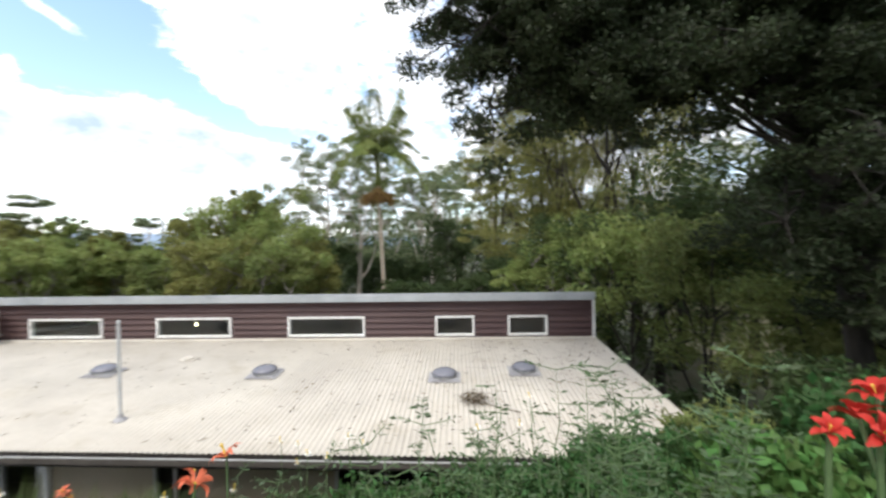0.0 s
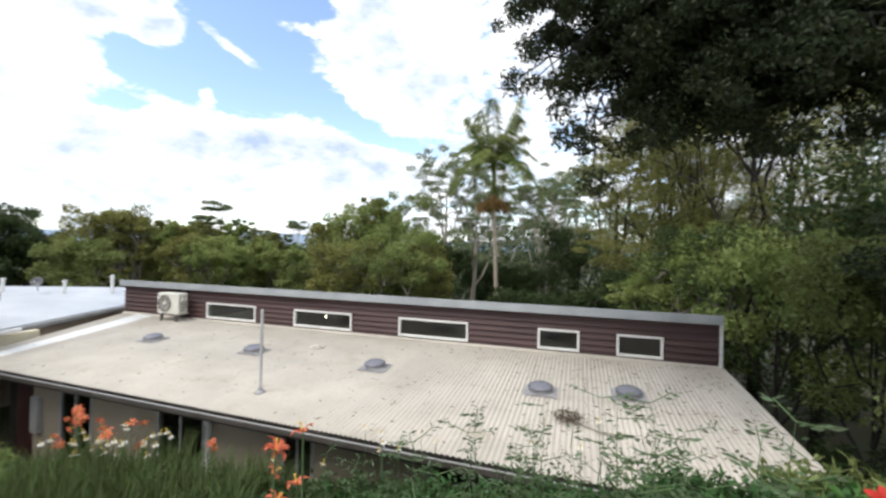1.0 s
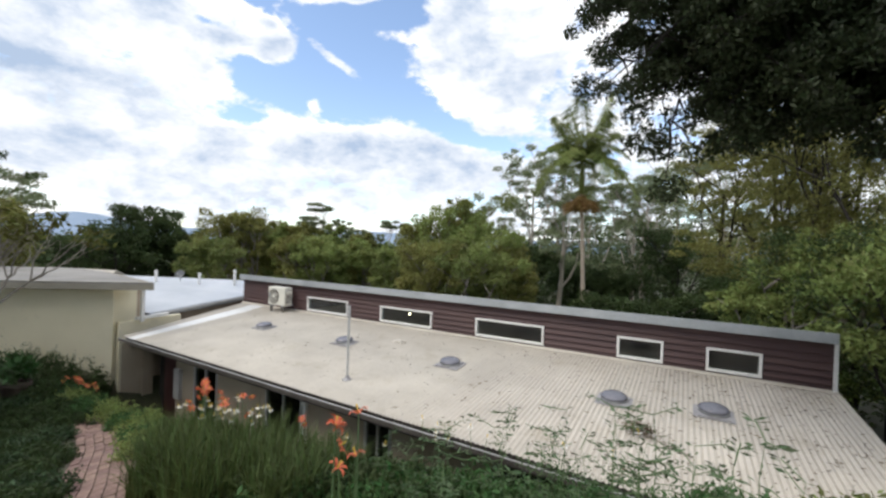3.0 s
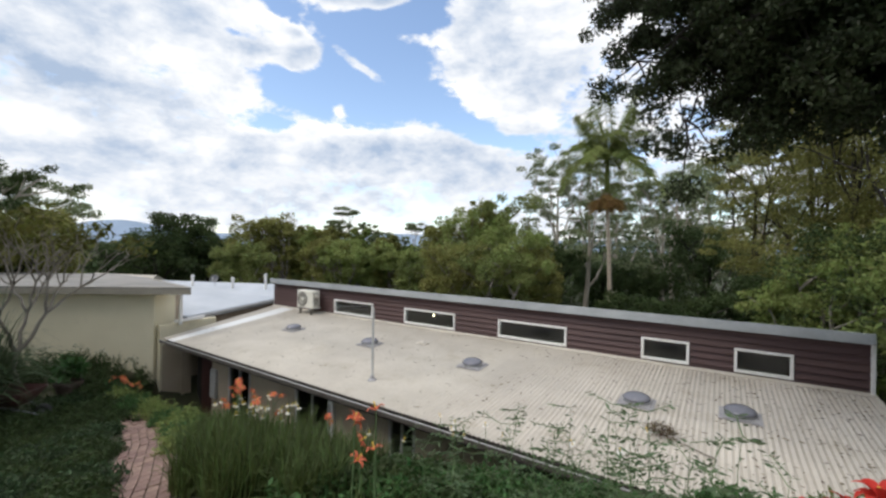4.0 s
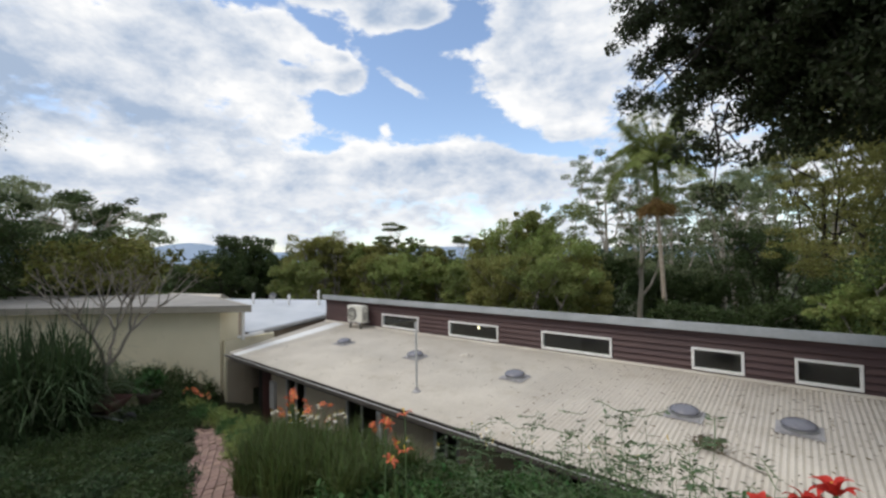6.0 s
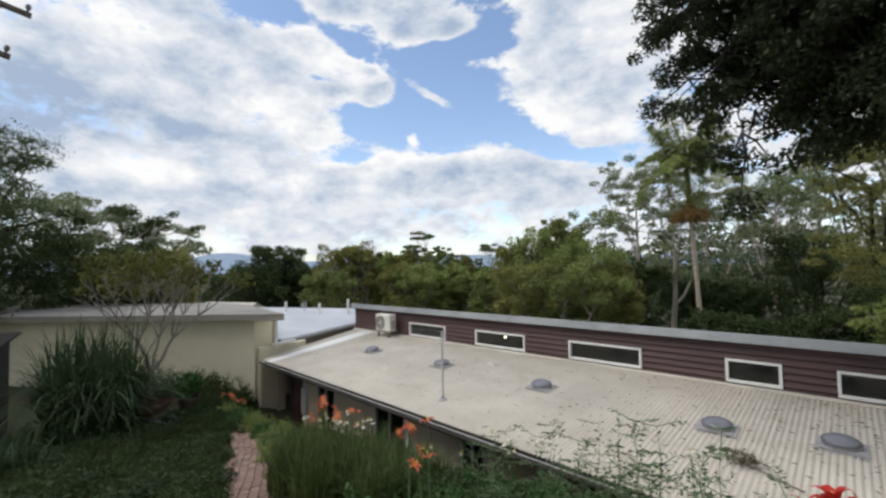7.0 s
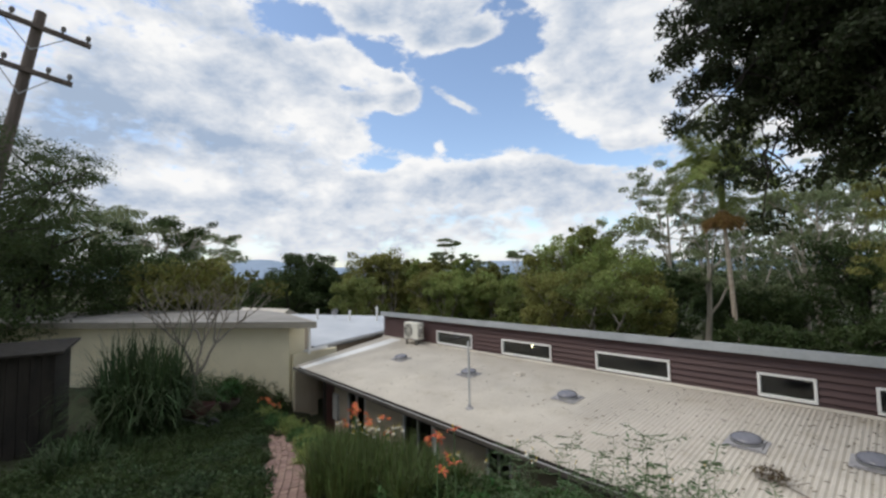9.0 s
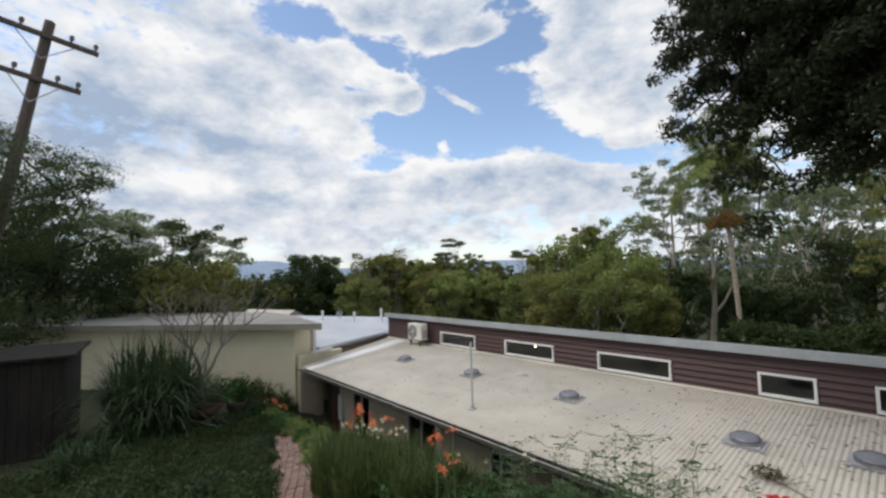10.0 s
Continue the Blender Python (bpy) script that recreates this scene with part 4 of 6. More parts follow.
FAR_TREES = [
    (65.4, 52, 3.6, 3.4, M_LEAF_DARK, M_BARK_DARK, "round"), (67.5, 50, 1.9, 4.2, M_LEAF_DARK, M_BARK_DARK, "round"), (62.8, 52, 1.6, 3.6, M_LEAF_DARK, M_BARK_DARK, "round"),
    (57.3, 42, 3.7, 3.4, M_LEAF_OLIVE, M_BARK_GREY, "round"), (54.8, 44, 2.9, 3, M_LEAF_MID, M_BARK_GREY, "round"), (52, 46, 2.7, 3, M_LEAF_OLIVE, M_BARK_GREY, "round"),
    (59.3, 34, 0.1, 2.3, M_LEAF_MID, M_BARK_GREY, "round"), (49.2, 36, 1.3, 2.5, M_LEAF_OLIVE, M_BARK_GREY, "round"), (46.6, 34, 1, 2.4, M_LEAF_LIGHT, M_BARK_GREY, "round"),
    (47.8, 58, 3.6, 2.6, M_LEAF_GUM, M_BARK_PALE, "gum"), (56, 41, 3.4, 1.5, M_LEAF_OLIVE, M_BARK_GREY, "round"), (53.2, 40, 3, 1.4, M_LEAF_OLIVE, M_BARK_GREY, "round"),
    (50.6, 38, 2.6, 1.3, M_LEAF_LIGHT, M_BARK_GREY, "round"), (48, 37, 2.5, 1.3, M_LEAF_OLIVE, M_BARK_GREY, "round"), (45, 38, 2.6, 1.2, M_LEAF_LIGHT, M_BARK_GREY, "round"),
    (46.4, 70, 5.2, 2.1, M_LEAF_GUM, M_BARK_PALE, "umbrella"),
]
NORTH_TREES = [
    (43.2, 40, 0.6, 2.6, M_LEAF_MID, M_BARK_GREY, "round"), (42, 60, 2.3, 3.2, M_LEAF_GUM, M_BARK_PALE, "gum"), (40, 36, 0.5, 2.4, M_LEAF_LIGHT, M_BARK_GREY, "round"),
    (38.6, 38, 0.3, 2.2, M_LEAF_DARK, M_BARK_GREY, "round"), (41.2, 37, 1.7, 1.2, M_LEAF_OLIVE, M_BARK_GREY, "round"), (34.6, 30, 3.4, 1.2, M_LEAF_MID, M_BARK_GREY, "round"),
    (28.2, 27, 7.6, 1.2, M_LEAF_OLIVE, M_BARK_GREY, "round"), (38.9, 40, 1.8, 1.1, M_LEAF_GUM, M_BARK_PALE, "gum"), (44, 56, 3.4, 1.8, M_LEAF_GUM, M_BARK_PALE, "gum"),
    (36.5, 30, -0.8, 2, M_LEAF_MID, M_BARK_GREY, "round"), (37.6, 70, 3.3, 2.1, M_LEAF_GUM, M_BARK_PALE, "umbrella"), (33, 27, 2.8, 2.2, M_LEAF_OLIVE, M_BARK_GREY, "round"),
    (29.8, 27, 5.8, 2.5, M_LEAF_LIGHT, M_BARK_GREY, "round"), (26, 28, 7.8, 2.6, M_LEAF_MID, M_BARK_GREY, "round"), (24.2, 24, 3.5, 2.3, M_LEAF_LIGHT, M_BARK_GREY, "round"),
    (31.5, 23, 0.8, 2.2, M_LEAF_OLIVE, M_BARK_GREY, "round"), (27, 22, 1, 2.2, M_LEAF_MID, M_BARK_GREY, "round"),
]
RIDGE_TREES = [
    (22, 24, 0.6, 2, M_LEAF_OLIVE, M_BARK_GREY, "round"), (18.5, 36, 14.2, 3.6, M_LEAF_GUM, M_BARK_PALE, "gum"), (15.2, 34, 12.6, 3.4, M_LEAF_GUM, M_BARK_PALE, "gum"),
    (6.2, 36, 11.5, 4, M_LEAF_GUM, M_BARK_PALE, "gum"), (4.4, 33, 9.5, 3.2, M_LEAF_GUM, M_BARK_PALE, "gum"), (11, 44, 9.5, 4, M_LEAF_GUM, M_BARK_PALE, "gum"),
    (19.5, 34, 0.6, 2.8, M_LEAF_DARK, M_BARK_DARK, "round"), (13, 40, -1, 3.4, M_LEAF_DARK, M_BARK_DARK, "round"), (8, 36, -2.2, 2.8, M_LEAF_DARK, M_BARK_DARK, "round"),
    (6.5, 20, -5.8, 1.5, M_LEAF_DARK, M_BARK_GREY, "round"), (10, 20, -5.2, 1.5, M_LEAF_DARK, M_BARK_GREY, "round"),
]
EAST_TREES = [
    (-6, 22, 19, 3, M_LEAF_OLIVE, M_BARK_DARK, "bushy"), (-13, 23, 25, 3.4, M_LEAF_OLIVE, M_BARK_DARK, "bushy"), (-20.5, 22, 26, 3.4, M_LEAF_OLIVE, M_BARK_DARK, "bushy"),
    (2, 44, 12.5, 4.2, M_LEAF_GUM, M_BARK_PALE, "gum"), (-3, 40, 13.5, 4.4, M_LEAF_GUM, M_BARK_PALE, "gum"), (2, 30, 3.4, 2.6, M_LEAF_DARK, M_BARK_DARK, "round"),
    (0, 20, -4.4, 1.8, M_LEAF_DARK, M_BARK_GREY, "round"), (-4, 19, -2.4, 1.8, M_LEAF_DARK, M_BARK_GREY, "round"), (-3, 23, 15, 2.8, M_LEAF_OLIVE, M_BARK_DARK, "gum"),
    (-9.5, 20, 22, 3.2, M_LEAF_OLIVE, M_BARK_DARK, "bushy"), (-16.5, 18, 27, 3.6, M_LEAF_OLIVE, M_BARK_DARK, "bushy"), (-24, 19, 25, 3.6, M_LEAF_MID, M_BARK_DARK, "bushy"),
    (-32, 20, 17, 3.8, M_LEAF_DARK, M_BARK_DARK, "gum"), (-41, 19, 20, 3.8, M_LEAF_DARK, M_BARK_DARK, "gum"), (-50, 17, 20, 3.8, M_LEAF_DARK, M_BARK_DARK, "round"),
    (-13, 17, 4, 2.6, M_LEAF_DARK, M_BARK_DARK, "round"), (-21, 15, 4.5, 2.8, M_LEAF_DARK, M_BARK_DARK, "round"), (-30, 24, 6, 3.6, M_LEAF_DARK, M_BARK_DARK, "round"),
    (-40, 22, 7, 3.6, M_LEAF_DARK, M_BARK_DARK, "round"), (-4.6, 17, -2.4, 1.2, M_LEAF_LIGHT, M_BARK_GREY, "round"), (-8.2, 16.6, 0.5, 1.4, M_LEAF_LIGHT, M_BARK_GREY, "round"),
    (-12.2, 16.2, 4.2, 1.5, M_LEAF_LIGHT, M_BARK_GREY, "round"),
]
WORDS = {"bushy": "tall tree, densely leafed from low down to the top", "gum": "tall slender gum tree with pale limbs and loose foliage", "round": "dense leafy tree with a full rounded crown", "thin": "thin nearly bare tree with wispy twigs", "umbrella": "tall far gum with a flat umbrella crown"}
HUES = {M_LEAF_DARK: "dark green", M_LEAF_GUM: "grey-green", M_LEAF_OLIVE: "olive green", M_LEAF_MID: "mid green", M_LEAF_LIGHT: "bright green"}


def build_skyline():
    for i, (az, d, top, spread, leaf, bark, kind) in enumerate(WEST_TREES + FAR_TREES + NORTH_TREES + RIDGE_TREES + EAST_TREES):
        xy = at_ray(az, d)
        hue = HUES[leaf]
        if kind == "gum":
            tree("gum_tree", xy, el(d, top), spread, leaf, bark, f"{hue} {WORDS[kind]}", 100 + i, 9500, 0.0052 * d + 0.05, 78, 0.36, 0.145, 0.48, slim=0.34, droop=0.7, trunk_r=0.16 + 0.002 * d)
        elif kind == "bushy":
            tree("tall_leafy_tree", xy, el(d, top), spread, leaf, bark, f"{hue} {WORDS[kind]}", 100 + i, 44000, 0.0034 * d + 0.035, 120, 0.2, 0.21, 0.65, slim=0.4, droop=0.5, trunk_r=0.2)
        elif kind == "thin":
            tree("bare_tree", xy, el(d, top), spread, leaf, bark, WORDS[kind], 100 + i, 500, 0.2, 14, 0.4, 0.25)
        elif kind == "umbrella":
            tree("umbrella_tree", xy, el(d, top), spread, leaf, bark, WORDS[kind], 100 + i, 2600, 0.3, 14, 0.93, 0.36, 0.3, trunk_r=0.13, fork=0.9, crown_only=0.9)
        else:
            tree("leafy_tree", xy, el(d, top), spread, leaf, bark, f"{hue} {WORDS[kind]}", 100 + i, 13500, 0.0046 * d + 0.05, 72, 0.16, 0.215, 0.75, slim=0.46)


build_skyline()


# ---- palm beyond the ridge ----
def build_palm():
    rng = np.random.default_rng(7)
    x, y = at_ray(11.9, 26.0)
    z = ground_z(x, y)
    p = thing("palm_tree", pose(x, y, z), "tall palm with ringed trunk and a dry brown skirt", "palm")
    h = el(26, 7.2) - z
    tb = Tubes(10)
    f = np.linspace(0, 1, 24)
    tb.add(np.stack((-0.35 * f ** 1.4, 0 * f, h * f), 1), 0.125 - 0.03 * f + 0.008 * (np.arange(24) % 2))
    part("trunk", tb.mesh("trunk"), M_PALM_BARK, p)
    top = np.array((-0.35, 0, h))
    part("crownshaft", lathe([(0, 0), (0.13, 0), (0.16, 0.4), (0.12, 1.4), (0.05, 2.2), (0, 2.2)], 12), M_LEAF_LIGHT, p, at=Matrix.Translation(top), smooth=True)

    def frond(a, rise, reach, sag, mat_, name, start):
        tb = Tubes(5)
        g = np.linspace(0, 1, 12)
        d = np.array((math.cos(a), math.sin(a), 0))
        mid = start + d[None] * (reach * g)[:, None] + np.array((0, 0, 1.0))[None] * (rise * g - sag * g ** 2.3)[:, None]
        tb.add(mid, 0.035 * (1.05 - g))
        fr = part(name, tb.mesh("rib"), mat_, p)
        n = 70
        s = np.repeat(np.linspace(0.12, 1, n), 2)
        c = np.stack([np.interp(s, g, mid[:, j]) for j in range(3)], 1)
        side = np.cross(d, (0, 0, 1.0))
        sgn = np.tile((1, -1), n)[:, None]
        Lf = (0.75 * np.sin(np.pi * (0.12 + 0.8 * s)) + 0.1)[:, None]
        along_ = side[None] * sgn * 0.8 + d[None] * 0.5 + np.array((0, 0, -0.55))[None]
        me = leaves_mesh("leaflets", c + along_ * Lf * 0.5, 1.15, 0.05, rng, along=along_ * 2.2)
        part("leaf_blade", me, mat_, fr)

    for i in range(22):
        a = i * 2.399
        k = i / 22
        frond(a, 4.6 - 3.8 * k, 1.5 + 1.5 * k, 0.8 + 2.6 * k, M_LEAF_MID if i % 3 else M_LEAF_LIGHT, "frond", top + np.array((0, 0, 2.0)))
    for i in range(7):
        frond(i * 0.9, 0.1, 0.5, 0.8, M_SKIRT, "dry_frond", top + np.array((0, 0, -0.15)))


build_palm()


# ---- hills far off ----
def build_hills():
    rng = np.random.default_rng(5)
    n = 160
    azs = np.linspace(120, -70, n)
    v, q = [], []
    d = 2600.0
    for i, a in enumerate(azs):
        top = 1.25 + 0.95 * math.exp(-((a - 71.5) / 4.5) ** 2) + 0.3 * math.exp(-((a - 42) / 9) ** 2) + 0.28 * noise.noise((a * 0.16, 0.5, 0)) + 0.1 * noise.noise((a * 0.7, 1.5, 0))
        for dd, e in ((d, -1.0), (d + 200, top * 0.6), (d + 500, top), (d + 900, top * 0.4)):
            x, y = at_ray(a, dd)
            v.append((x, y, 6 + dd * math.tan(radians(e))))
    for i in range(n - 1):
        for k in range(3):
            q.append((i * 4 + k, (i + 1) * 4 + k, (i + 1) * 4 + k + 1, i * 4 + k + 1))
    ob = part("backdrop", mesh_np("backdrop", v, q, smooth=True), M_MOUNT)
    tagged(ob, "line of distant hills, blue haze put into their colour", "hills", kind="structure")


build_hills()


# ---- far woods that close the view between the nearer trunks ----
def build_woods():
    rng = np.random.default_rng(88)
    pts = []
    for az in np.arange(116, -64, -1.1):
        top = 0.2 if az > 60 else 0.7 if az > 36 else 2.4 if az > 16 else 4.2 if az > -4 else 6.0
        for k in range(4):
            d = rng.uniform(52, 78)
            x, y = at_ray(az + rng.uniform(-0.7, 0.7), d)
            z1 = el(d, top + rng.normal(0, 0.45))
            f = (k + 0.6) / 4
            r = rng.uniform(1.3, 2.3)
            pts.append(clump_points(rng, (x, y, -1.0 + (z1 - r * 0.8 + 1.0) * f), (r * 1.3, r, r), 190))
    ob = part("far_woods", leaves_mesh("far_woods", np.concatenate(pts), 0.5, 0.26, rng, droop=0.3, simple=True), M_LEAF_DARK)
    tagged(ob, "dense dark band of far woodland", "woods", kind="stuff")


build_woods()


# ---- big tree that overhangs the roof ----
def build_overhang():
    rng = np.random.default_rng(21)
    t = thing("overhanging_tree", pose(0, 0, 0), "large dark tree whose leafy boughs overhang the roof", "tree")
    tb = Tubes(10)
    trunk = np.array(((9.15, 5.7, 0.3), (9.0, 5.7, 2.5), (8.75, 5.75, 4.8), (8.35, 5.8, 7.0), (8.0, 5.9, 9.0), (7.75, 6.1, 11.0), (7.5, 6.3, 13.2)))
    tb.add(trunk, (0.2, 0.155, 0.135, 0.115, 0.1, 0.08, 0.045))
    tb.add(np.array(((9.1, 5.9, 0.3), (9.7, 6.3, 3.5), (10.0, 6.6, 6.5), (10.1, 7.0, 10.0), (10.0, 7.2, 13.0))), (0.22, 0.17, 0.14, 0.1, 0.05))
    # bough ends: a close mass over the roof, a looser one round the trunk
    ends = []
    while len(ends) < 146:
        close = len(ends) < 124
        x = rng.uniform(3.4, 5.9) if close else rng.uniform(5.9, 10.6)
        z = rng.uniform(6.8, 12.6) if close else rng.uniform(6.0, 13.0)
        low = np.interp(x, (3.4, 3.7, 4.0, 4.4, 4.8, 5.1, 5.6, 6.6, 7.6, 9.0), (9.2, 8.5, 7.9, 7.5, 7.65, 7.4, 7.3, 8.7, 7.6, 6.4))
        side = np.interp(z, (7.4, 8.2, 9.0, 10.0, 13.0), (4.3, 3.85, 3.65, 3.5, 3.4))
        if z < low or x < side:
            continue
        e = (x, rng.uniform(5.7, 6.8), z)
        if min((math.dist(e, o) for o in ends), default=9) > (0.26 if close else 0.5):
            ends.append(e)
    ends += [(rng.uniform(7.3, 10.2), rng.uniform(4.5, 5.5), rng.uniform(4.6, 8.6)) for _ in range(14)]
    ends += [(rng.uniform(6.0, 8.2), rng.uniform(4.9, 5.6), rng.uniform(7.9, 11.0)) for _ in range(22)]
    pts = []
    for e in ends:
        e = np.array(e)
        s = min(0.95, max(0.42, (e[2] - 2.2) / 12.0))
        k = np.linspace(0, 1, len(trunk))
        p0 = np.array([np.interp(s, k, trunk[:, j]) for j in range(3)])
        g = np.linspace(0, 1, 9)[:, None]
        arc = p0 * (1 - g) + e * g
        arc[:, 2] += 0.9 * np.sin(np.pi * g[:, 0]) * min(1.0, np.linalg.norm(e - p0) / 4)
        arc[1:-1] += rng.normal(0, 0.09, (7, 3))
        tb.add(arc, 0.021 * (1.08 - g[:, 0]) * min(1.3, np.linalg.norm(e - p0) / 3) + 0.006)
        inner = e[0] < 6.3 and e[2] > 7.8
        for _ in range(21 if inner else 13):
            j = rng.integers(4, 9)
            tip = arc[j] + np.array((rng.normal(0, 0.32), rng.normal(0, 0.34), rng.normal(-0.12, 0.3)))
            h = np.linspace(0, 1, 4)[:, None]
            twig = arc[j] * (1 - h) + tip * h + rng.normal(0, 0.03, (4, 3)) * h
            tb.add(twig, 0.012 * (1.1 - h[:, 0]) + 0.003)
            r = rng.uniform(0.13, 0.28) if inner else rng.uniform(0.14, 0.31)
            pts.append(clump_points(rng, tip, (r, r, r * 0.7), int(330 * (r / 0.25) ** 2)))
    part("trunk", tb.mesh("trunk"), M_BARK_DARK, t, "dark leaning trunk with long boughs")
    # leaf colour already holds the crown's shade
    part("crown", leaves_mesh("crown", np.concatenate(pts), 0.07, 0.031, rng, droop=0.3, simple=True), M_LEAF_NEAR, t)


build_overhang()

# second rank: shrubs and small trees down the slope beside the house
for i, (x, y, top, spread, leaf, n, size) in enumerate((
        (8.9, 9.2, 6.3, 1.5, M_LEAF_MID, 12000, 0.12), (10.3, 8.2, 6.9, 1.7, M_LEAF_DARK, 12000, 0.13), (9.3, 6.9, 5.4, 1.2, M_LEAF_MID, 11000, 0.10), (11.4, 6.6, 6.6, 1.7, M_LEAF_DARK, 7000, 0.15),
        (8.4, 5.2, 4.3, 0.9, M_LEAF_DARK, 5000, 0.11), (9.8, 5.3, 5.3, 1.2, M_LEAF_DARK, 6000, 0.12), (8.8, 12.0, 6.4, 1.6, M_LEAF_LIGHT, 6000, 0.17), (11.0, 11.2, 7.6, 2.0, M_LEAF_DARK, 7000, 0.18),
        (7.9, 7.6, 3.2, 0.7, M_LEAF_DARK, 3500, 0.11), (12.4, 9.4, 8.0, 2.0, M_LEAF_DARK, 7000, 0.18), (7.8, 4.4, 4.5, 0.8, M_LEAF_DARK, 4500, 0.1), (6.8, 4.7, 3.7, 0.75, M_LEAF_MID, 4500, 0.09), (11.2, 4.6, 6.0, 1.4, M_LEAF_DARK, 6000, 0.13))):
    tree("tall_shrub", (x, y), top, spread, leaf, M_BARK_DARK, f"{HUES[leaf]} shrub crowding the bank beside the house", 300 + i, n, size, 22, 0.12, 0.4, 0.6, slim=0.36, droop=0.35, trunk_r=0.06)


# ---- frangipani by the rendered wall ----
def build_frangipani():
    rng = np.random.default_rng(12)
    x, y = -7.6, 2.5
    z = ground_z(x, y)
    t = thing("frangipani_tree", pose(x, y, z), "small bare-limbed frangipani with yellowing leaf tufts", "tree")
    tb = Tubes(8)
    tips = []

    def grow(p, d, length, r, depth):
        g = np.linspace(0, 1, 5)[:, None]
        e = p + d * length
        pts = p * (1 - g) + e * g + np.array((0, 0, 0.12)) * length * (g ** 2)
        pts[1:4] += rng.normal(0, 0.03 * length, (3, 3))
        tb.add(pts, r * (1 - 0.35 * g[:, 0]))
        if depth == 0:
            tips.append(pts[-1])
            return
        n = 3 if depth > 2 else 2
        a0 = rng.uniform(0, 6.28)
        for i in range(n):
            a = a0 + i * 2 * math.pi / n + rng.normal(0, 0.25)
            nd = d * 0.74 + 0.5 * np.array((math.cos(a), math.sin(a), 0.2))
            grow(pts[-1], nd / np.linalg.norm(nd), length * rng.uniform(0.68, 0.86), r * 0.66, depth - 1)

    grow(np.array((0, 0, -0.05)), np.array((0.1, 0.0, 0.99)), 1.12, 0.064, 5)
    part("trunk", tb.mesh("trunk"), M_BARK_GREY, t, "grey forking trunk and bare limbs")
    tips = [p for p in tips if p[2] > 2.0]
    pts = np.concatenate([clump_points(rng, p + np.array((0, 0, 0.06)), (0.25, 0.25, 0.16), 20) for p in tips if rng.uniform() < 0.5])
    part("crown", leaves_mesh("crown", pts, 0.22, 0.07, rng, lift=0.2), M_LEAF_YELLOW, t, "yellowing leaf tufts")


build_frangipani()


# ---- strappy clumps ----
def blade_clump(name, x, y, height, radius, n, width, spread, material, label, seed, base=None, bend=0.6):
    rng = np.random.default_rng(seed)
    z = ground_z(x, y) if base is None else base
    t = thing(name, pose(x, y, z), label, "plant")
    a, r = rng.uniform(0, 6.28, n), radius * np.sqrt(rng.uniform(0, 1, n))
    lx, ly = np.cos(a) * r, np.sin(a) * r
    roots = np.stack((lx, ly, [ground_z(x + p, y + q) - z - 0.02 for p, q in zip(lx, ly)]), 1)
    slot = (a / 6.2832 * 6).astype(int) % 6
    for k in range(6):
        part("blade_tuft", blades_mesh("blade_tuft", roots[slot == k], height * rng.uniform(0.9, 1.1), spread, width, rng, 6, bend), material, t)
    return t


for i, (x, y, h, r) in enumerate(((0.95, 2.45, 0.7, 0.38), (0.35, 2.75, 0.76, 0.42), (-0.1, 2.75, 0.75, 0.36), (0.6, 3.1, 0.7, 0.4), (1.3, 2.85, 0.6, 0.36), (-0.5, 3.0, 0.75, 0.34), (0.3, 2.4, 0.7, 0.33), (1.75, 2.6, 0.5, 0.3), (1.55, 3.3, 0.5, 0.34), (-0.95, 3.25, 0.6, 0.3))):
    blade_clump("ornamental_grass", x, y, h, r, 750, 0.014, 0.32, M_GRASS, "dense green strappy grass clump beside the brick path", 400 + i)
blade_clump("flax_bush", -7.2, 1.35, 2.9, 0.8, 1900, 0.05, 1.35, M_FLAX, "large dark flax-like bush of arching blades", 420, bend=1.35)
blade_clump("flax_bush", -6.6, 1.5, 1.5, 0.45, 380, 0.045, 0.7, M_FLAX, "smaller dark strappy bush against the wall", 421, bend=1.2)
blade_clump("flax_bush", -4.6, 0.0, 1.1, 0.5, 350, 0.04, 0.6, M_FLAX, "low dark strappy bush in the bed", 422, bend=1.2)


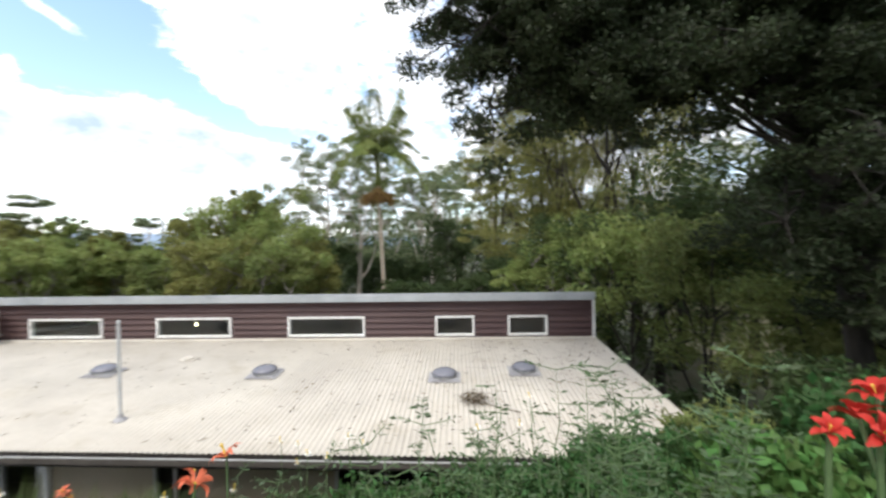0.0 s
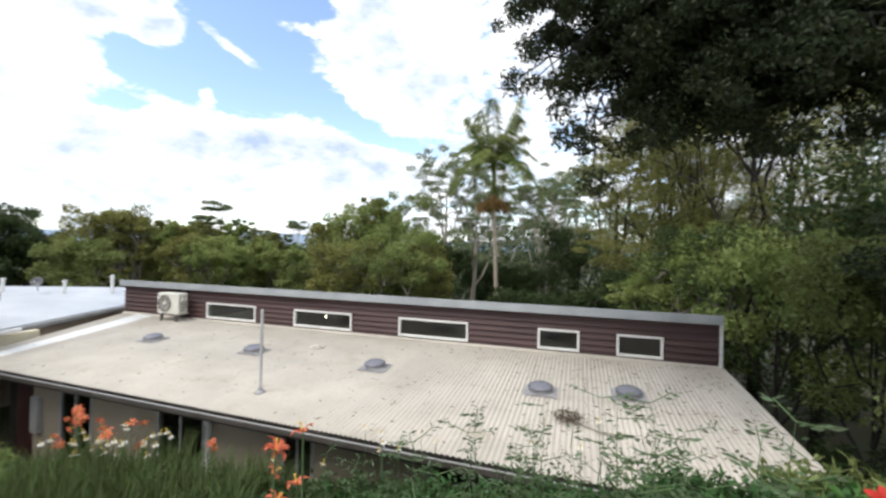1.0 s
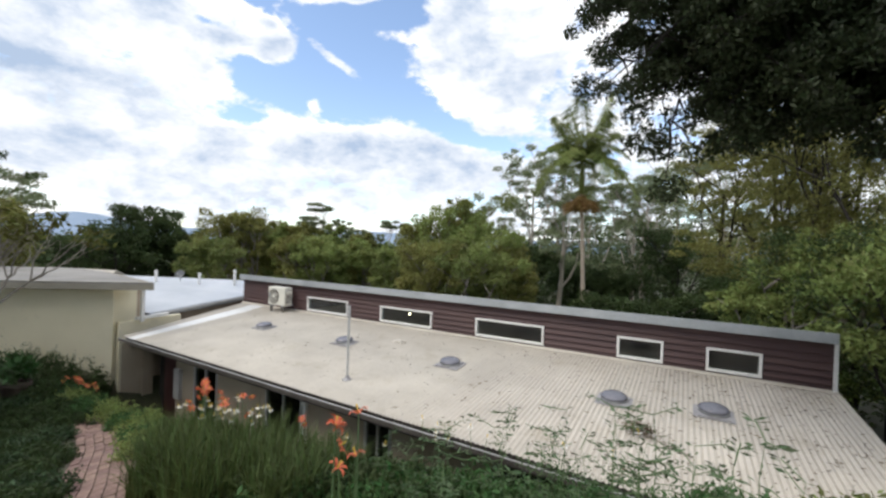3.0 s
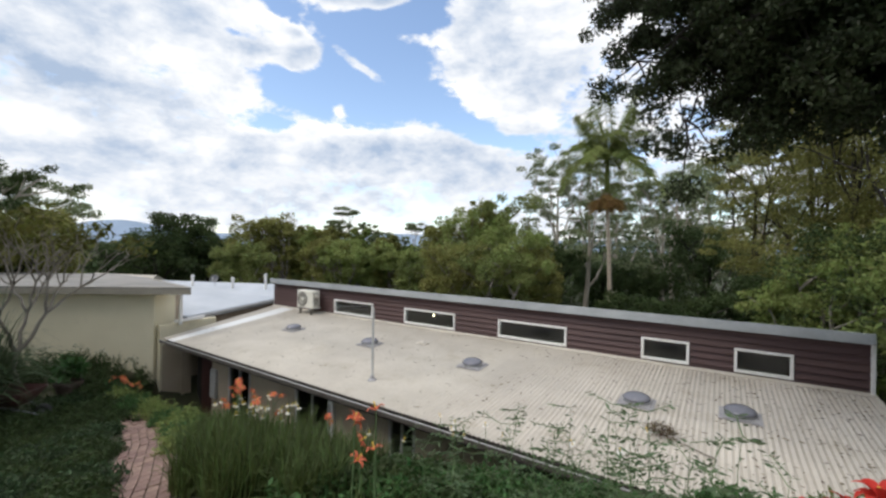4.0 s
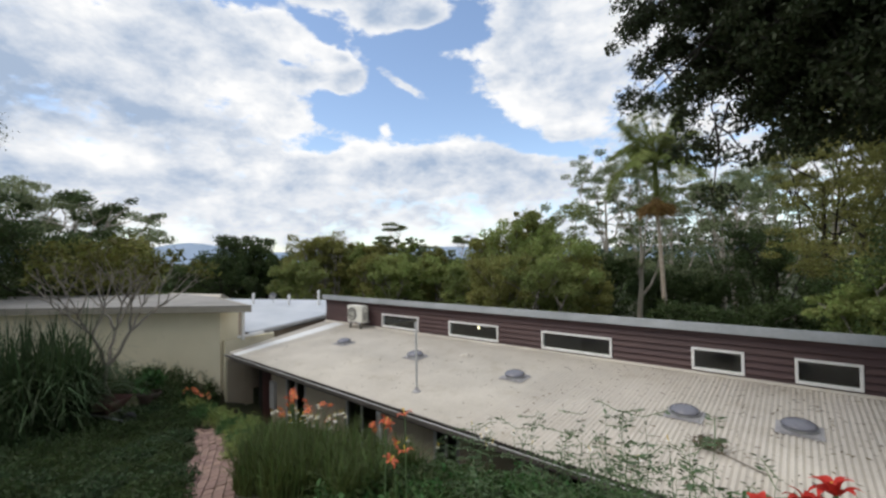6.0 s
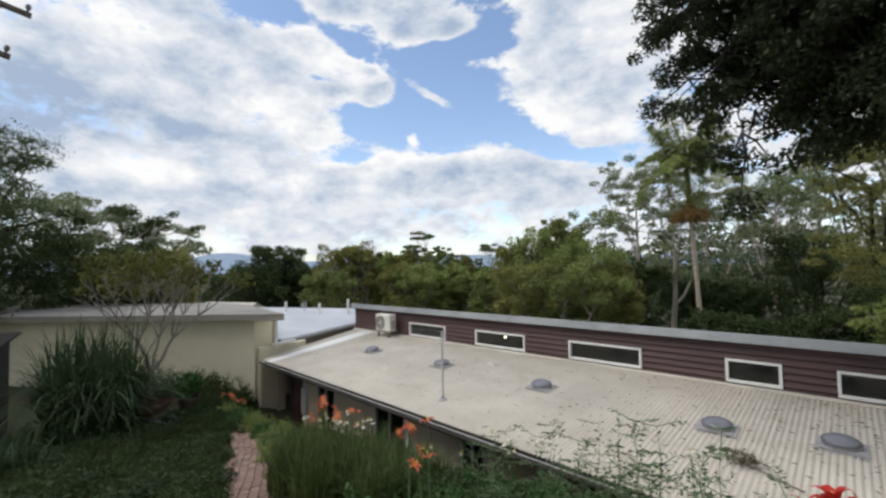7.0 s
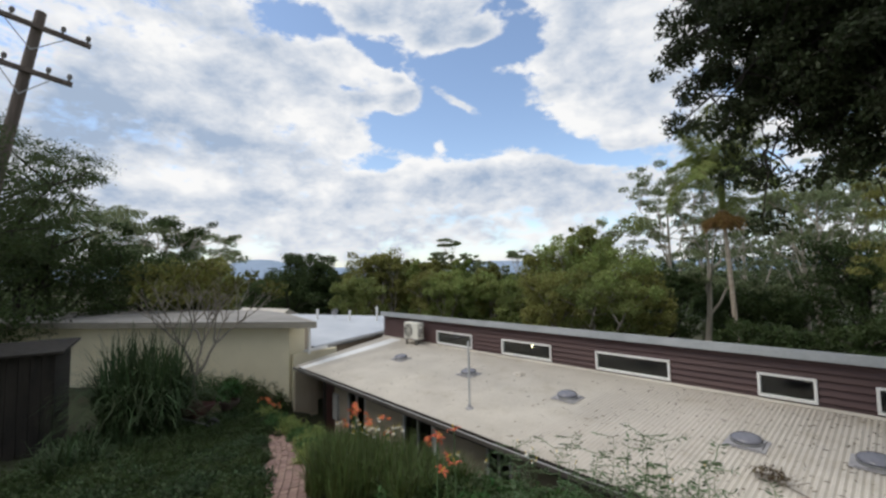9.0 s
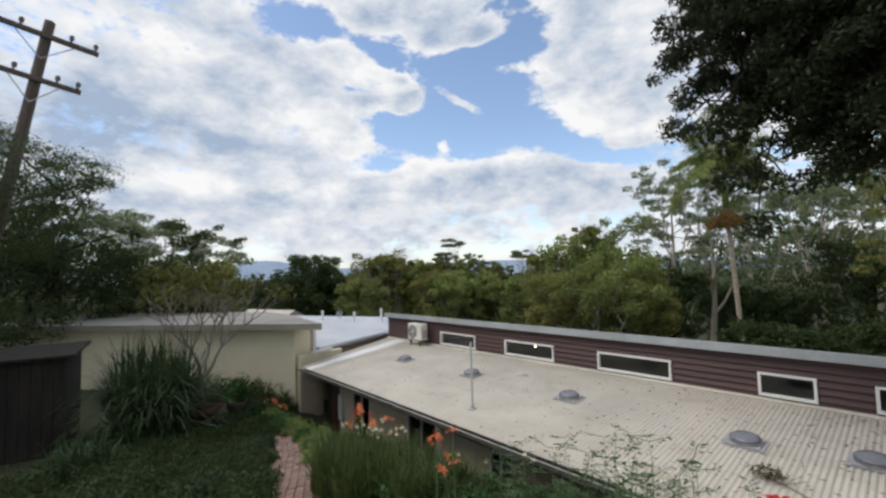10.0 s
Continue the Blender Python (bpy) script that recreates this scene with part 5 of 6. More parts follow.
# ---- leafy low plants on the bank and beds ----
def herb(name, x, y, height, radius, material, label, seed, n=1100, leaf=0.06, slim=0.5, lobes=6, stems=26):
    rng = np.random.default_rng(seed)
    z = ground_z(x, y)
    t = thing(name, pose(x, y, z), label, "plant")
    tb = Tubes(4)
    pts = []
    per = n // (stems + lobes)
    for _ in range(stems):
        a, r = rng.uniform(0, 6.28), radius * math.sqrt(rng.uniform(0, 1))
        bx, by = math.cos(a) * r, math.sin(a) * r
        gz = ground_z(x + bx, y + by) - z
        h = height * rng.uniform(0.45, 1.15) * (1.05 - 0.45 * (r / radius) ** 2)
        g = np.linspace(0, 1, 5)
        ox, oy = rng.normal(0, 0.22 * h), rng.normal(0, 0.22 * h)
        st = np.stack((bx + ox * g ** 1.5, by + oy * g ** 1.5, gz - 0.03 + h * g), 1)
        tb.add(st, 0.005 * (1.1 - g) + 0.0015)
        k = rng.uniform(0.2, 1.0, per)
        c = np.stack([np.interp(k, g, st[:, j]) for j in range(3)], 1) + rng.normal(0, 0.035, (per, 3))
        pts.append(c)
    for _ in range(lobes):
        a, r = rng.uniform(0, 6.28), radius * math.sqrt(rng.uniform(0, 1)) * 0.8
        bx, by = math.cos(a) * r, math.sin(a) * r
        gz = ground_z(x + bx, y + by) - z
        pts.append(clump_points(rng, (bx, by, gz + height * 0.4), (radius * 0.5, radius * 0.5, height * 0.4), per * 4))
    tagged(part("stem", tb.mesh("stem"), M_STEM, t), kind="stuff")
    part("foliage", leaves_mesh("foliage", np.concatenate(pts), leaf, leaf * slim, rng, lift=0.15), material, t)
    return t


rb = np.random.default_rng(77)
bank = []
for i in range(34):
    x = 1.3 + 6.6 * i / 33 + rb.uniform(-0.25, 0.25)
    for row, y0 in enumerate((3.1, 3.9)):
        bank.append((x, y0 + rb.uniform(-0.35, 0.35) - (0.25 if x < 2.5 else 0)))
for i, (x, y) in enumerate(bank):
    light = rb.uniform() < 0.35
    near = 1.0 if x < 5.2 else 1.2
    herb("garden_shrub", x, y, rb.uniform(0.14, 0.27) * near, rb.uniform(0.32, 0.48), M_LEAF_MID if light and 4.5 < x < 6.0 else M_HERB if rb.uniform() < 0.6 else M_LEAF_DARK, "leafy green bedding plant on the bank above the eaves", 500 + i, 1000, rb.uniform(0.045, 0.08), rb.uniform(0.3, 0.55))
# taller bush close by, with broad leaves and long shoots
for i, (x, y, h, r, m_) in enumerate(((5.4, 2.5, 0.36, 0.36, M_BROAD), (6.05, 2.65, 0.5, 0.42, M_HERB), (6.6, 2.4, 0.62, 0.45, M_LEAF_DARK), (6.2, 1.9, 0.6, 0.4, M_LEAF_DARK), (5.2, 2.75, 0.13, 0.3, M_HERB), (7.2, 2.9, 0.7, 0.5, M_LEAF_DARK), (4.75, 2.6, 0.15, 0.36, M_HERB))):
    herb("broadleaf_bush", x, y, h, r, m_, "bushy broad-leaved shrub with upright shoots", 600 + i, 1300, 0.085, 0.55, 7, 30)
# beds on the far side of the path and by the walls
rd = np.random.default_rng(640)
beds = []
while len(beds) < 84:
    x = rd.uniform(-7.0, 2.2)
    edge = 1.95 - 0.42 * x if x < 0.2 else 1.75 - 0.4 * (x - 0.2)
    y = edge - 0.62 - 4.2 * rd.uniform() ** 1.5
    if all(math.hypot(x - b[0], y - b[1]) > 0.42 for b in beds):
        back = min(1.0, (edge - y) / 2.5)
        beds.append((x, y, 0.15 + 0.36 * back * rd.uniform(0.6, 1.2), rd.uniform(0.36, 0.6)))
for i, (x, y, h, r) in enumerate(beds):
    herb("bed_plant", x, y, h, r, (M_LEAF_DARK, M_LEAF_DARK, M_FLAX)[i % 3], "dark leafy ground cover in the shaded garden bed", 640 + i, 1500, 0.065, 0.4, 9, 24)
for i, (x, y, h, r) in enumerate(((-5.5, 4.0, .36, .42), (-6.2, 4.0, .4, .42), (-4.7, 4.05, .38, .42), (-4.0, 4.0, .36, .42), (-3.3, 3.85, .36, .42), (-5.1, 4.35, .5, .45), (-5.9, 4.4, .5, .42), (-4.3, 4.35, .55, .45),
                                  (-3.6, 4.25, .5, .42), (-2.7, 3.65, .34, .4), (-2.0, 3.4, .34, .4), (-1.6, 3.15, .3, .36), (-6.9, 4.1, .4, .4))):
    herb("border_plant", x, y, h, r, M_LEAF_LIGHT if i % 3 else M_HERB, "soft yellow-green border plant beside the brick path", 670 + i, 1300, 0.06, 0.35, 8, 26)
for i, (x, y, h, r) in enumerate(((-8.6, 4.4, .8, .5), (-9.4, 3.8, .8, .5), (-10.2, 3.2, .9, .5), (-8.3, 5.0, .8, .45), (-9.0, 3.0, .7, .5), (-7.6, 5.2, .7, .4), (-6.6, 4.6, .7, .5), (-7.3, 4.55, .75, .45), (-5.9, 4.9, .6, .4), (-8.0, 3.7, .6, .5), (-7.0, 3.7, .5, .5))):
    herb("wall_shrub", x, y, h, r, M_LEAF_DARK, "low dark shrub at the foot of the rendered wall", 690 + i, 1300, 0.07, 0.45, 8, 26)


# ---- tall weedy shoots in front of the roof ----
def shoot(x, y, height, lean, seed, group="tall shoots", big=1.0):
    rng = np.random.default_rng(seed)
    t = thing("tall_shoot", pose(x, y, ground_z(x, y)), "thin upright weed shoot with narrow paired leaves", "plant", group)
    tb = Tubes(5)
    g = np.linspace(0, 1, 9)
    st = np.stack((lean[0] * g ** 1.6, lean[1] * g ** 1.6, height * g - 0.03), 1)
    st[1:] += rng.normal(0, 0.008, (8, 3))
    tb.add(st, 0.0052 * big * (1.15 - g))
    pts, way = [], []
    for k in np.linspace(0.3, 1.0, 15):
        p = np.array([np.interp(k, g, st[:, j]) for j in range(3)])
        a = rng.uniform(0, 6.28)
        for s in (0, math.pi):
            d = np.array((math.cos(a + s), math.sin(a + s), 0.25))
            side_len = (0.02 + 0.07 * (1.2 - k)) * big
            if rng.uniform() < 0.35:
                h = np.linspace(0, 1, 4)[:, None]
                tw = p + d * 0.12 * h
                tb.add(tw, np.full(4, 0.0022))
                for q in (0.5, 0.8, 1.0):
                    for sg in (1, -1):
                        dd = d * 0.5 + sg * np.array((-d[1], d[0], 0.1))
                        pts.append(p + d * 0.12 * q + dd * 0.022); way.append(dd)
            else:
                pts.append(p + d * side_len * 0.7); way.append(d)
    tagged(part("stem", tb.mesh("stem"), M_STEM, t), kind="stuff")
    part("foliage", leaves_mesh("foliage", np.array(pts), 0.042 * big, 0.012 * big, rng, along=np.array(way) * 2.0), M_SHOOT, t)


rs = np.random.default_rng(31)
for i in range(22):
    f = i / 21
    shoot(3.55 + 1.35 * f + rs.uniform(-0.08, 0.08), 2.3 - 0.25 * f + rs.uniform(-0.25, 0.25), rs.uniform(0.62, 1.0), (rs.normal(-0.02, 0.06), rs.normal(0.02, 0.05)), 800 + i)
for i, (x, y, h) in enumerate(((2.9, 2.7, 0.6), (2.6, 2.9, 0.55), (3.2, 2.75, 0.65))):
    shoot(x, y, h, (rs.normal(0, 0.08), rs.normal(0, 0.08)), 840 + i)
for i, (x, y, zt) in enumerate(((4.37, 2.0, 5.19), (4.52, 2.0, 5.12), (4.77, 1.92, 5.20), (4.87, 1.98, 5.02))):
    shoot(x, y, zt - ground_z(x, y), (rs.normal(0, 0.03), rs.normal(0, 0.03)), 850 + i, "long shoots above the broad-leaved bush", 1.1)


# ---- flowers ----
def petal_mesh(length, width, curl):
    v, q = [], []
    n = 6
    for i in range(n + 1):
        f = i / n
        w = width * math.sin(math.pi * (0.06 + 0.9 * f)) ** 0.8 * 0.5
        r = length * (0.1 + 0.9 * f)
        z = length * (0.42 * math.sin(f * 1.8) - 0.6 * curl * f ** 3)
        v += [(r, -w, z + w * 0.25), (r, 0, z - w * 0.05), (r, w, z + w * 0.25)]
    for i in range(n):
        for k in (0, 1):
            a = i * 3 + k
            q.append((a, a + 1, a + 4, a + 3))
    return mesh_np("petal", v, q, smooth=True)


PETAL = {"lily": petal_mesh(0.066, 0.024, 0.55), "big": petal_mesh(0.1, 0.044, 0.4), "daisy": petal_mesh(0.03, 0.012, 0.3)}
PETAL["lily"].materials.append(M_ORANGE)
PETAL["big"].materials.append(M_RED)
PETAL["daisy"].materials.append(M_DAISY)
STAMEN = bm_mesh("stamen", lathe([(0, 0), (0.006, 0), (0.0035, 0.035), (0.007, 0.05), (0, 0.055)], 8))
STAMEN.materials.append(M_YOLK)


def flower(thing_, at, kind, rng, n=6, size=1.0, tilt=None):
    a, tl = rng.uniform(0, 360), rng.uniform(15, 75) if tilt is None else tilt
    m = Matrix.Translation(at) @ pose(0, 0, 0, 0, 0, a) @ pose(0, 0, 0, tl, 0, 0) @ Matrix.Scale(size, 4)
    head = part("flower_head", STAMEN, M_YOLK, thing_, at=m)
    for i in range(n):
        p = part("petal", PETAL[kind], M_ORANGE, head, at=pose(0, 0, 0, 0, rng.uniform(-8, 8) - (26 if kind == "big" and i % 2 else 0), i * 360 / n + rng.uniform(-6, 6)))
    return head


def lily(x, y, z_top, kind, seed, heads=2, label="coral orange lily in bloom on a tall stem", size=1.0, group="lilies", leaves=6):
    rng = np.random.default_rng(seed)
    z = ground_z(x, y)
    t = thing("lily" if kind != "daisy" else "daisy", pose(x, y, z), label, "flower", group)
    tb = Tubes(5)
    h = z_top - z
    g = np.linspace(0, 1, 7)
    ox, oy = rng.normal(0, 0.03, 2)
    st = np.stack((-ox * (1 - g), -oy * (1 - g), h * g - 0.02), 1)
    thick = 0.006 if kind == "lily" else 0.012 if kind == "big" else 0.003
    tb.add(st, thick * (1.2 - 0.5 * g))
    spread = {"lily": 0.07, "big": 0.055, "daisy": 0.05}[kind]
    tops = [np.array((rng.normal(0, spread), rng.normal(0, spread), h + rng.normal(0, 0.05))) for _ in range(heads)]
    tops[0] = np.array((0, 0, h))
    for p in tops:
        k = np.linspace(0, 1, 4)[:, None]
        tb.add(st[-2] * (1 - k) + p * k, np.full(4, thick * 0.6))
    part("stem", tb.mesh("stem"), M_STEM, t)
    for p in tops:
        flower(t, p, kind, rng, 8 if kind == "daisy" else 11 if kind == "big" else 6, size, rng.uniform(5, 30) if kind == "daisy" else None)
    if leaves:
        n = 9 if kind == "lily" else 16
        roots = rng.normal(0, 0.035, (n, 3)) * np.array((1, 1, 0)) - np.array((ox, oy, 0.02))
        wide = 0.055 if kind == "big" else 0.016
        part("leaf_blade", blades_mesh("leaf_blade", roots, h * 0.72, h * 0.42, wide, rng, 6, 1.0), M_GRASS if kind != "big" else M_HERB, t)


lily(2.95, 1.92, 4.80, "lily", 1, 2)
lily(3.0, 2.05, 4.84, "lily", 2, 1)
lily(2.9, 2.15, 4.52, "lily", 3, 2)
lily(2.62, 2.3, 4.45, "lily", 4, 1)
for i, (x, y, zt, hd) in enumerate(((-0.59, 3.27, 3.97, 3), (-0.45, 3.2, 3.92, 3), (-0.7, 3.35, 3.88, 2), (-0.25, 3.3, 3.86, 2), (-0.05, 3.22, 3.9, 3), (0.08, 3.35, 3.95, 2), (0.3, 3.3, 3.8, 2), (0.85, 3.6, 3.72, 2), (-0.62, 3.1, 3.8, 2))):
    lily(x, y, zt, "lily", 20 + i, hd, size=0.85)
for i, (x, y, zt) in enumerate(((-6.5, 4.15, 2.60), (-6.25, 4.25, 2.62), (-6.85, 4.2, 2.63), (-7.1, 4.0, 2.58))):
    lily(x, y, zt, "lily", 40 + i, 3, size=1.1)
for i, (x, y, zt, hd) in enumerate(((5.12, 1.71, 5.08, 3), (4.995, 1.73, 5.08, 1))):
    lily(x, y, zt, "big", 60 + i, hd, "scarlet amaryllis bloom above broad strap leaves", 0.72 if hd > 1 else 0.55, "scarlet blooms")
for i in range(16):
    r_ = np.random.default_rng(900 + i)
    x, y = -0.55 + 1.3 * r_.uniform(), 3.0 + 0.35 * r_.uniform()
    lily(x, y, ground_z(x, y) + r_.uniform(0.55, 0.74), "daisy", 900 + i, 2, "white daisy on a thin stem among the grass", 1.0, "daisies", 0)
for i in range(12):
    r_ = np.random.default_rng(930 + i)
    x, y = 1.9 + 2.6 * r_.uniform(), 2.6 + 0.9 * r_.uniform()
    lily(x, y, ground_z(x, y) + r_.uniform(0.4, 0.6), "daisy", 930 + i, 1, "small white daisy on the bank", 0.8, "daisies", 0)


# ---- garden objects ----
def build_barrow():
    b = thing("wheelbarrow", pose(-6.8, 2.3, ground_z(-6.8, 2.3), 0, 0, 35), "old dark red wheelbarrow parked in the bed", "wheelbarrow")
    bm = bmesh.new()
    top = [(-0.38, -0.33), (0.45, -0.33), (0.45, 0.33), (-0.38, 0.33)]
    bot = [(-0.2, -0.2), (0.25, -0.2), (0.25, 0.2), (-0.2, 0.2)]
    va = [bm.verts.new((x, y, 0.66)) for x, y in top]
    vb = [bm.verts.new((x, y, 0.36)) for x, y in bot]
    bm.faces.new(vb)
    for i in range(4):
        j = (i + 1) % 4
        bm.faces.new((va[i], va[j], vb[j], vb[i]))
    bmesh.ops.bevel(bm, geom=[e for e in bm.edges if not e.is_boundary], offset=0.07, segments=3, affect="EDGES", profile=0.5)
    bmesh.ops.solidify(bm, geom=bm.faces[:], thickness=0.012)
    part("tray", bm, M_BARROW, b, smooth=True)
    for s in (-1, 1):
        tb = Tubes(8)
        tb.add(np.array(((0.62, 0.06 * s, 0.18), (0.2, 0.2 * s, 0.33), (-0.5, 0.26 * s, 0.45), (-0.9, 0.29 * s, 0.55))), np.full(4, 0.018))
        hd = part("handle", tb.mesh("handle"), M_STEEL, b)
        tb = Tubes(8)
        tb.add(np.array(((-0.12, 0.2 * s, 0.4), (-0.22, 0.23 * s, 0.0), (-0.36, 0.23 * s, 0.0), (-0.46, 0.25 * s, 0.43))), np.full(4, 0.014))
        part("leg", tb.mesh("leg"), M_STEEL, b)
    wheel = part("wheel", lathe([(0, -0.03), (0.09, -0.03), (0.1, -0.015), (0.1, 0.015), (0.09, 0.03), (0, 0.03)], 20), M_STEEL, b, at=pose(0.62, 0, 0.19, 90, 0, 0))
    part("tyre", lathe([(0.1, -0.035), (0.17, -0.04), (0.19, 0), (0.17, 0.04), (0.1, 0.035), (0.1, -0.035)], 24), M_RUBBER, wheel, smooth=True)


build_barrow()


def build_pot():
    x, y = -7.3, 3.3
    z = ground_z(x, y)
    p = thing("flower_pot", pose(x, y, z), "dark clay pot on the ground near the wall", "pot")
    part("pot", lathe([(0, 0), (0.16, 0), (0.23, 0.36), (0.26, 0.37), (0.26, 0.44), (0.22, 0.44), (0.21, 0.38), (0, 0.37)], 24), M_CLAY, p)
    part("soil", lathe([(0, 0.372), (0.209, 0.382), (0, 0.395)], 20), M_SOIL, p)
    rng = np.random.default_rng(3)
    t = thing("potted_plant", pose(x, y, z + 0.38), "broad-leaved green plant growing in the pot", "plant")
    pts = clump_points(rng, (0, 0, 0.36), (0.34, 0.34, 0.32), 170)
    part("foliage", leaves_mesh("foliage", pts, 0.2, 0.1, rng, lift=0.2), M_HERB, t)
    tb = Tubes(5)
    for i in range(6):
        a = i * 1.05
        tb.add(np.array(((0, 0, 0), (0.05 * math.cos(a), 0.05 * math.sin(a), 0.2), (0.18 * math.cos(a), 0.18 * math.sin(a), 0.5))), (0.01, 0.008, 0.004))
    part("stem", tb.mesh("stem"), M_STEM, t)


build_pot()


def build_shed():
    x, y = -8.6, -1.0
    s = thing("garden_shed", pose(x, y, ground_z(x, y) - 0.05, 0, 0, -10), "dark timber garden shed under the trees", "shed")
    for k in range(9):
        part("wall_board", box(0.84, 0.88, -0.85 + k * 0.19, -0.85 + k * 0.19 + 0.182, 0, 2.2, 0.004), M_BARK_DARK, s)
        part("wall_board", box(-0.85 + k * 0.19, -0.85 + k * 0.19 + 0.182, 0.84, 0.88, 0, 2.2, 0.004), M_BARK_DARK, s)
    part("wall", box(-0.84, 0.835, -0.84, 0.835, 0, 2.19), M_DARK, s)
    part("roof", prism([(-1.0, -1.05), (1.05, -1.05), (1.05, 1.05), (-1.0, 1.05)], [2.3, 2.22, 2.22, 2.3], [2.36, 2.28, 2.28, 2.36]), M_BARK_DARK, s)


build_shed()


def build_power_pole():
    d = 17.0
    x, y = 5.39 - 0.999 * d, -0.23 - 0.036 * d
    z = ground_z(x, y)
    p = thing("power_pole", pose(x, y - 0.15 * (14.3 - z), z, -8.5, 0, 0), "tall timber power pole with two crossarms", "pole")
    h = 14.3 - z
    tb = Tubes(12)
    f = np.linspace(0, 1, 8)
    tb.add(np.stack((0 * f, 0 * f, h * f), 1), 0.19 - 0.06 * f)
    part("pole", tb.mesh("pole"), M_TIMBER, p)
    for drop, half in ((0.55, 1.25), (1.95, 1.05)):
        arm = part("crossarm", box(0.12, 0.24, -half, half, h - drop - 0.07, h - drop + 0.07, 0.008), M_TIMBER, p)
        for yy in (-half + 0.1, -half * 0.45, half * 0.45, half - 0.1):
            part("insulator", lathe([(0, 0), (0.03, 0), (0.03, 0.08), (0.07, 0.1), (0.05, 0.14), (0.07, 0.17), (0.04, 0.23), (0, 0.24)], 12), M_AC_DARK, arm, at=Matrix.Translation((0.18, yy, h - drop + 0.07)))
        for s in (-1, 1):
            tb = Tubes(6)
            tb.add(np.array(((0.18, 0.0, h - drop - 0.75), (0.18, s * half * 0.55, h - drop - 0.06))), (0.016, 0.016))
            part("brace", tb.mesh("brace"), M_STEEL, p)


build_power_pole()


def build_neighbour():
    x, y = at_ray(-34.5, 26, (3.9, 0.46))
    n = thing("neighbour_house", pose(x, y, 0.5, 0, 0, 30), "far house with an orange tiled roof, behind the shrubs", "house")
    part("wall", box(-3.5, 3.5, -2.5, 2.5, -1.5, 3.2), M_RENDER, n)
    bm = bmesh.new()
    v = [bm.verts.new(c) for c in ((-4, -3.1, 3.2), (4, -3.1, 3.2), (4, 3.1, 3.2), (-4, 3.1, 3.2), (-1.6, 0, 5.6), (1.6, 0, 5.6))]
    for f in ((0, 1, 5, 4), (2, 3, 4, 5), (1, 2, 5), (3, 0, 4), (3, 2, 1, 0)):
        bm.faces.new([v[i] for i in f])
    part("roof", bm, M_TERRA, n, "orange terracotta tiled roof")


build_neighbour()


# ---- litter on the roof ----
def build_litter():
    rng = np.random.default_rng(44)
    n = 900
    x = np.where(rng.uniform(size=n) < 0.7, X_RIGHT - 0.1 - np.abs(rng.normal(0, 3.2, n)), rng.uniform(X_LEFT + 1.5, X_RIGHT - 0.1, n))
    x = np.clip(x, X_LEFT + 1.2, X_RIGHT - 0.1)
    y = rng.uniform(EAVE_Y + 0.1, CLERE_Y - 0.15, n)
    c = np.stack((x, y, roof_z(y) + 0.014), 1)
    flat = unit(rng, n) * np.array((1, 1, 0.05))
    me = leaves_mesh("fallen_leaves", c, 0.075, 0.022, rng, along=flat * 3)
    co = np.empty(len(me.vertices) * 3, dtype=np.float32)
    me.vertices.foreach_get("co", co)
    co = co.reshape(-1, 3)
    floor_z = roof_z(co[:, 1]) + 0.010
    co[:, 2] = floor_z + np.clip(co[:, 2] - floor_z, 0.0, 0.012)
    me.vertices.foreach_set("co", co.ravel())
    ob = part("leaf_litter", me, M_LITTER)
    tagged(ob, "dry brown leaves scattered over the metal roof", "leaf litter", kind="stuff")


build_litter()


def build_branch():
    rng = np.random.default_rng(45)
    x, y = 4.15, 6.66
    z = roof_z(y) + 0.012
    b = thing("fallen_branch", pose(x, y, z), "fallen dry branch with brown leaves lying on the roof", "branch")
    tb = Tubes(6)
    e = np.array((0.62, -0.3, roof_z(6.36) - roof_z(6.66)))
    g = np.linspace(0, 1, 7)[:, None]
    st = np.array((-0.1, 0.05, 0.02)) * (1 - g) + e * g + np.array((0, 0, 0.014))
    st[1:-1] += rng.normal(0, 0.008, (5, 3)) * np.array((1, 1, 0.2))
    tb.add(st, 0.011 * (0.5 + 0.6 * g[:, 0]))
    for _ in range(14):
        a = rng.uniform(0, 6.28)
        t_ = np.array((0.24 * math.cos(a), 0.18 * math.sin(a), 0.05 + 0.07 * rng.uniform()))
        p0 = st[rng.integers(0, 3)]
        h = np.linspace(0, 1, 4)[:, None]
        twig = Tubes(5)
        twig.add(p0 * (1 - h) + (p0 + t_) * h, np.full(4, 0.003))
        part("twig", twig.mesh("twig"), M_BARK_GREY, b)
    part("stick", tb.mesh("stick"), M_BARK_GREY, b)
    pts = clump_points(rng, (-0.02, 0.02, 0.09), (0.24, 0.17, 0.08), 260)
    part("dry_leaf_tuft", leaves_mesh("dry_leaf_tuft", pts, 0.07, 0.018, rng), M_LITTER, b)


build_branch()


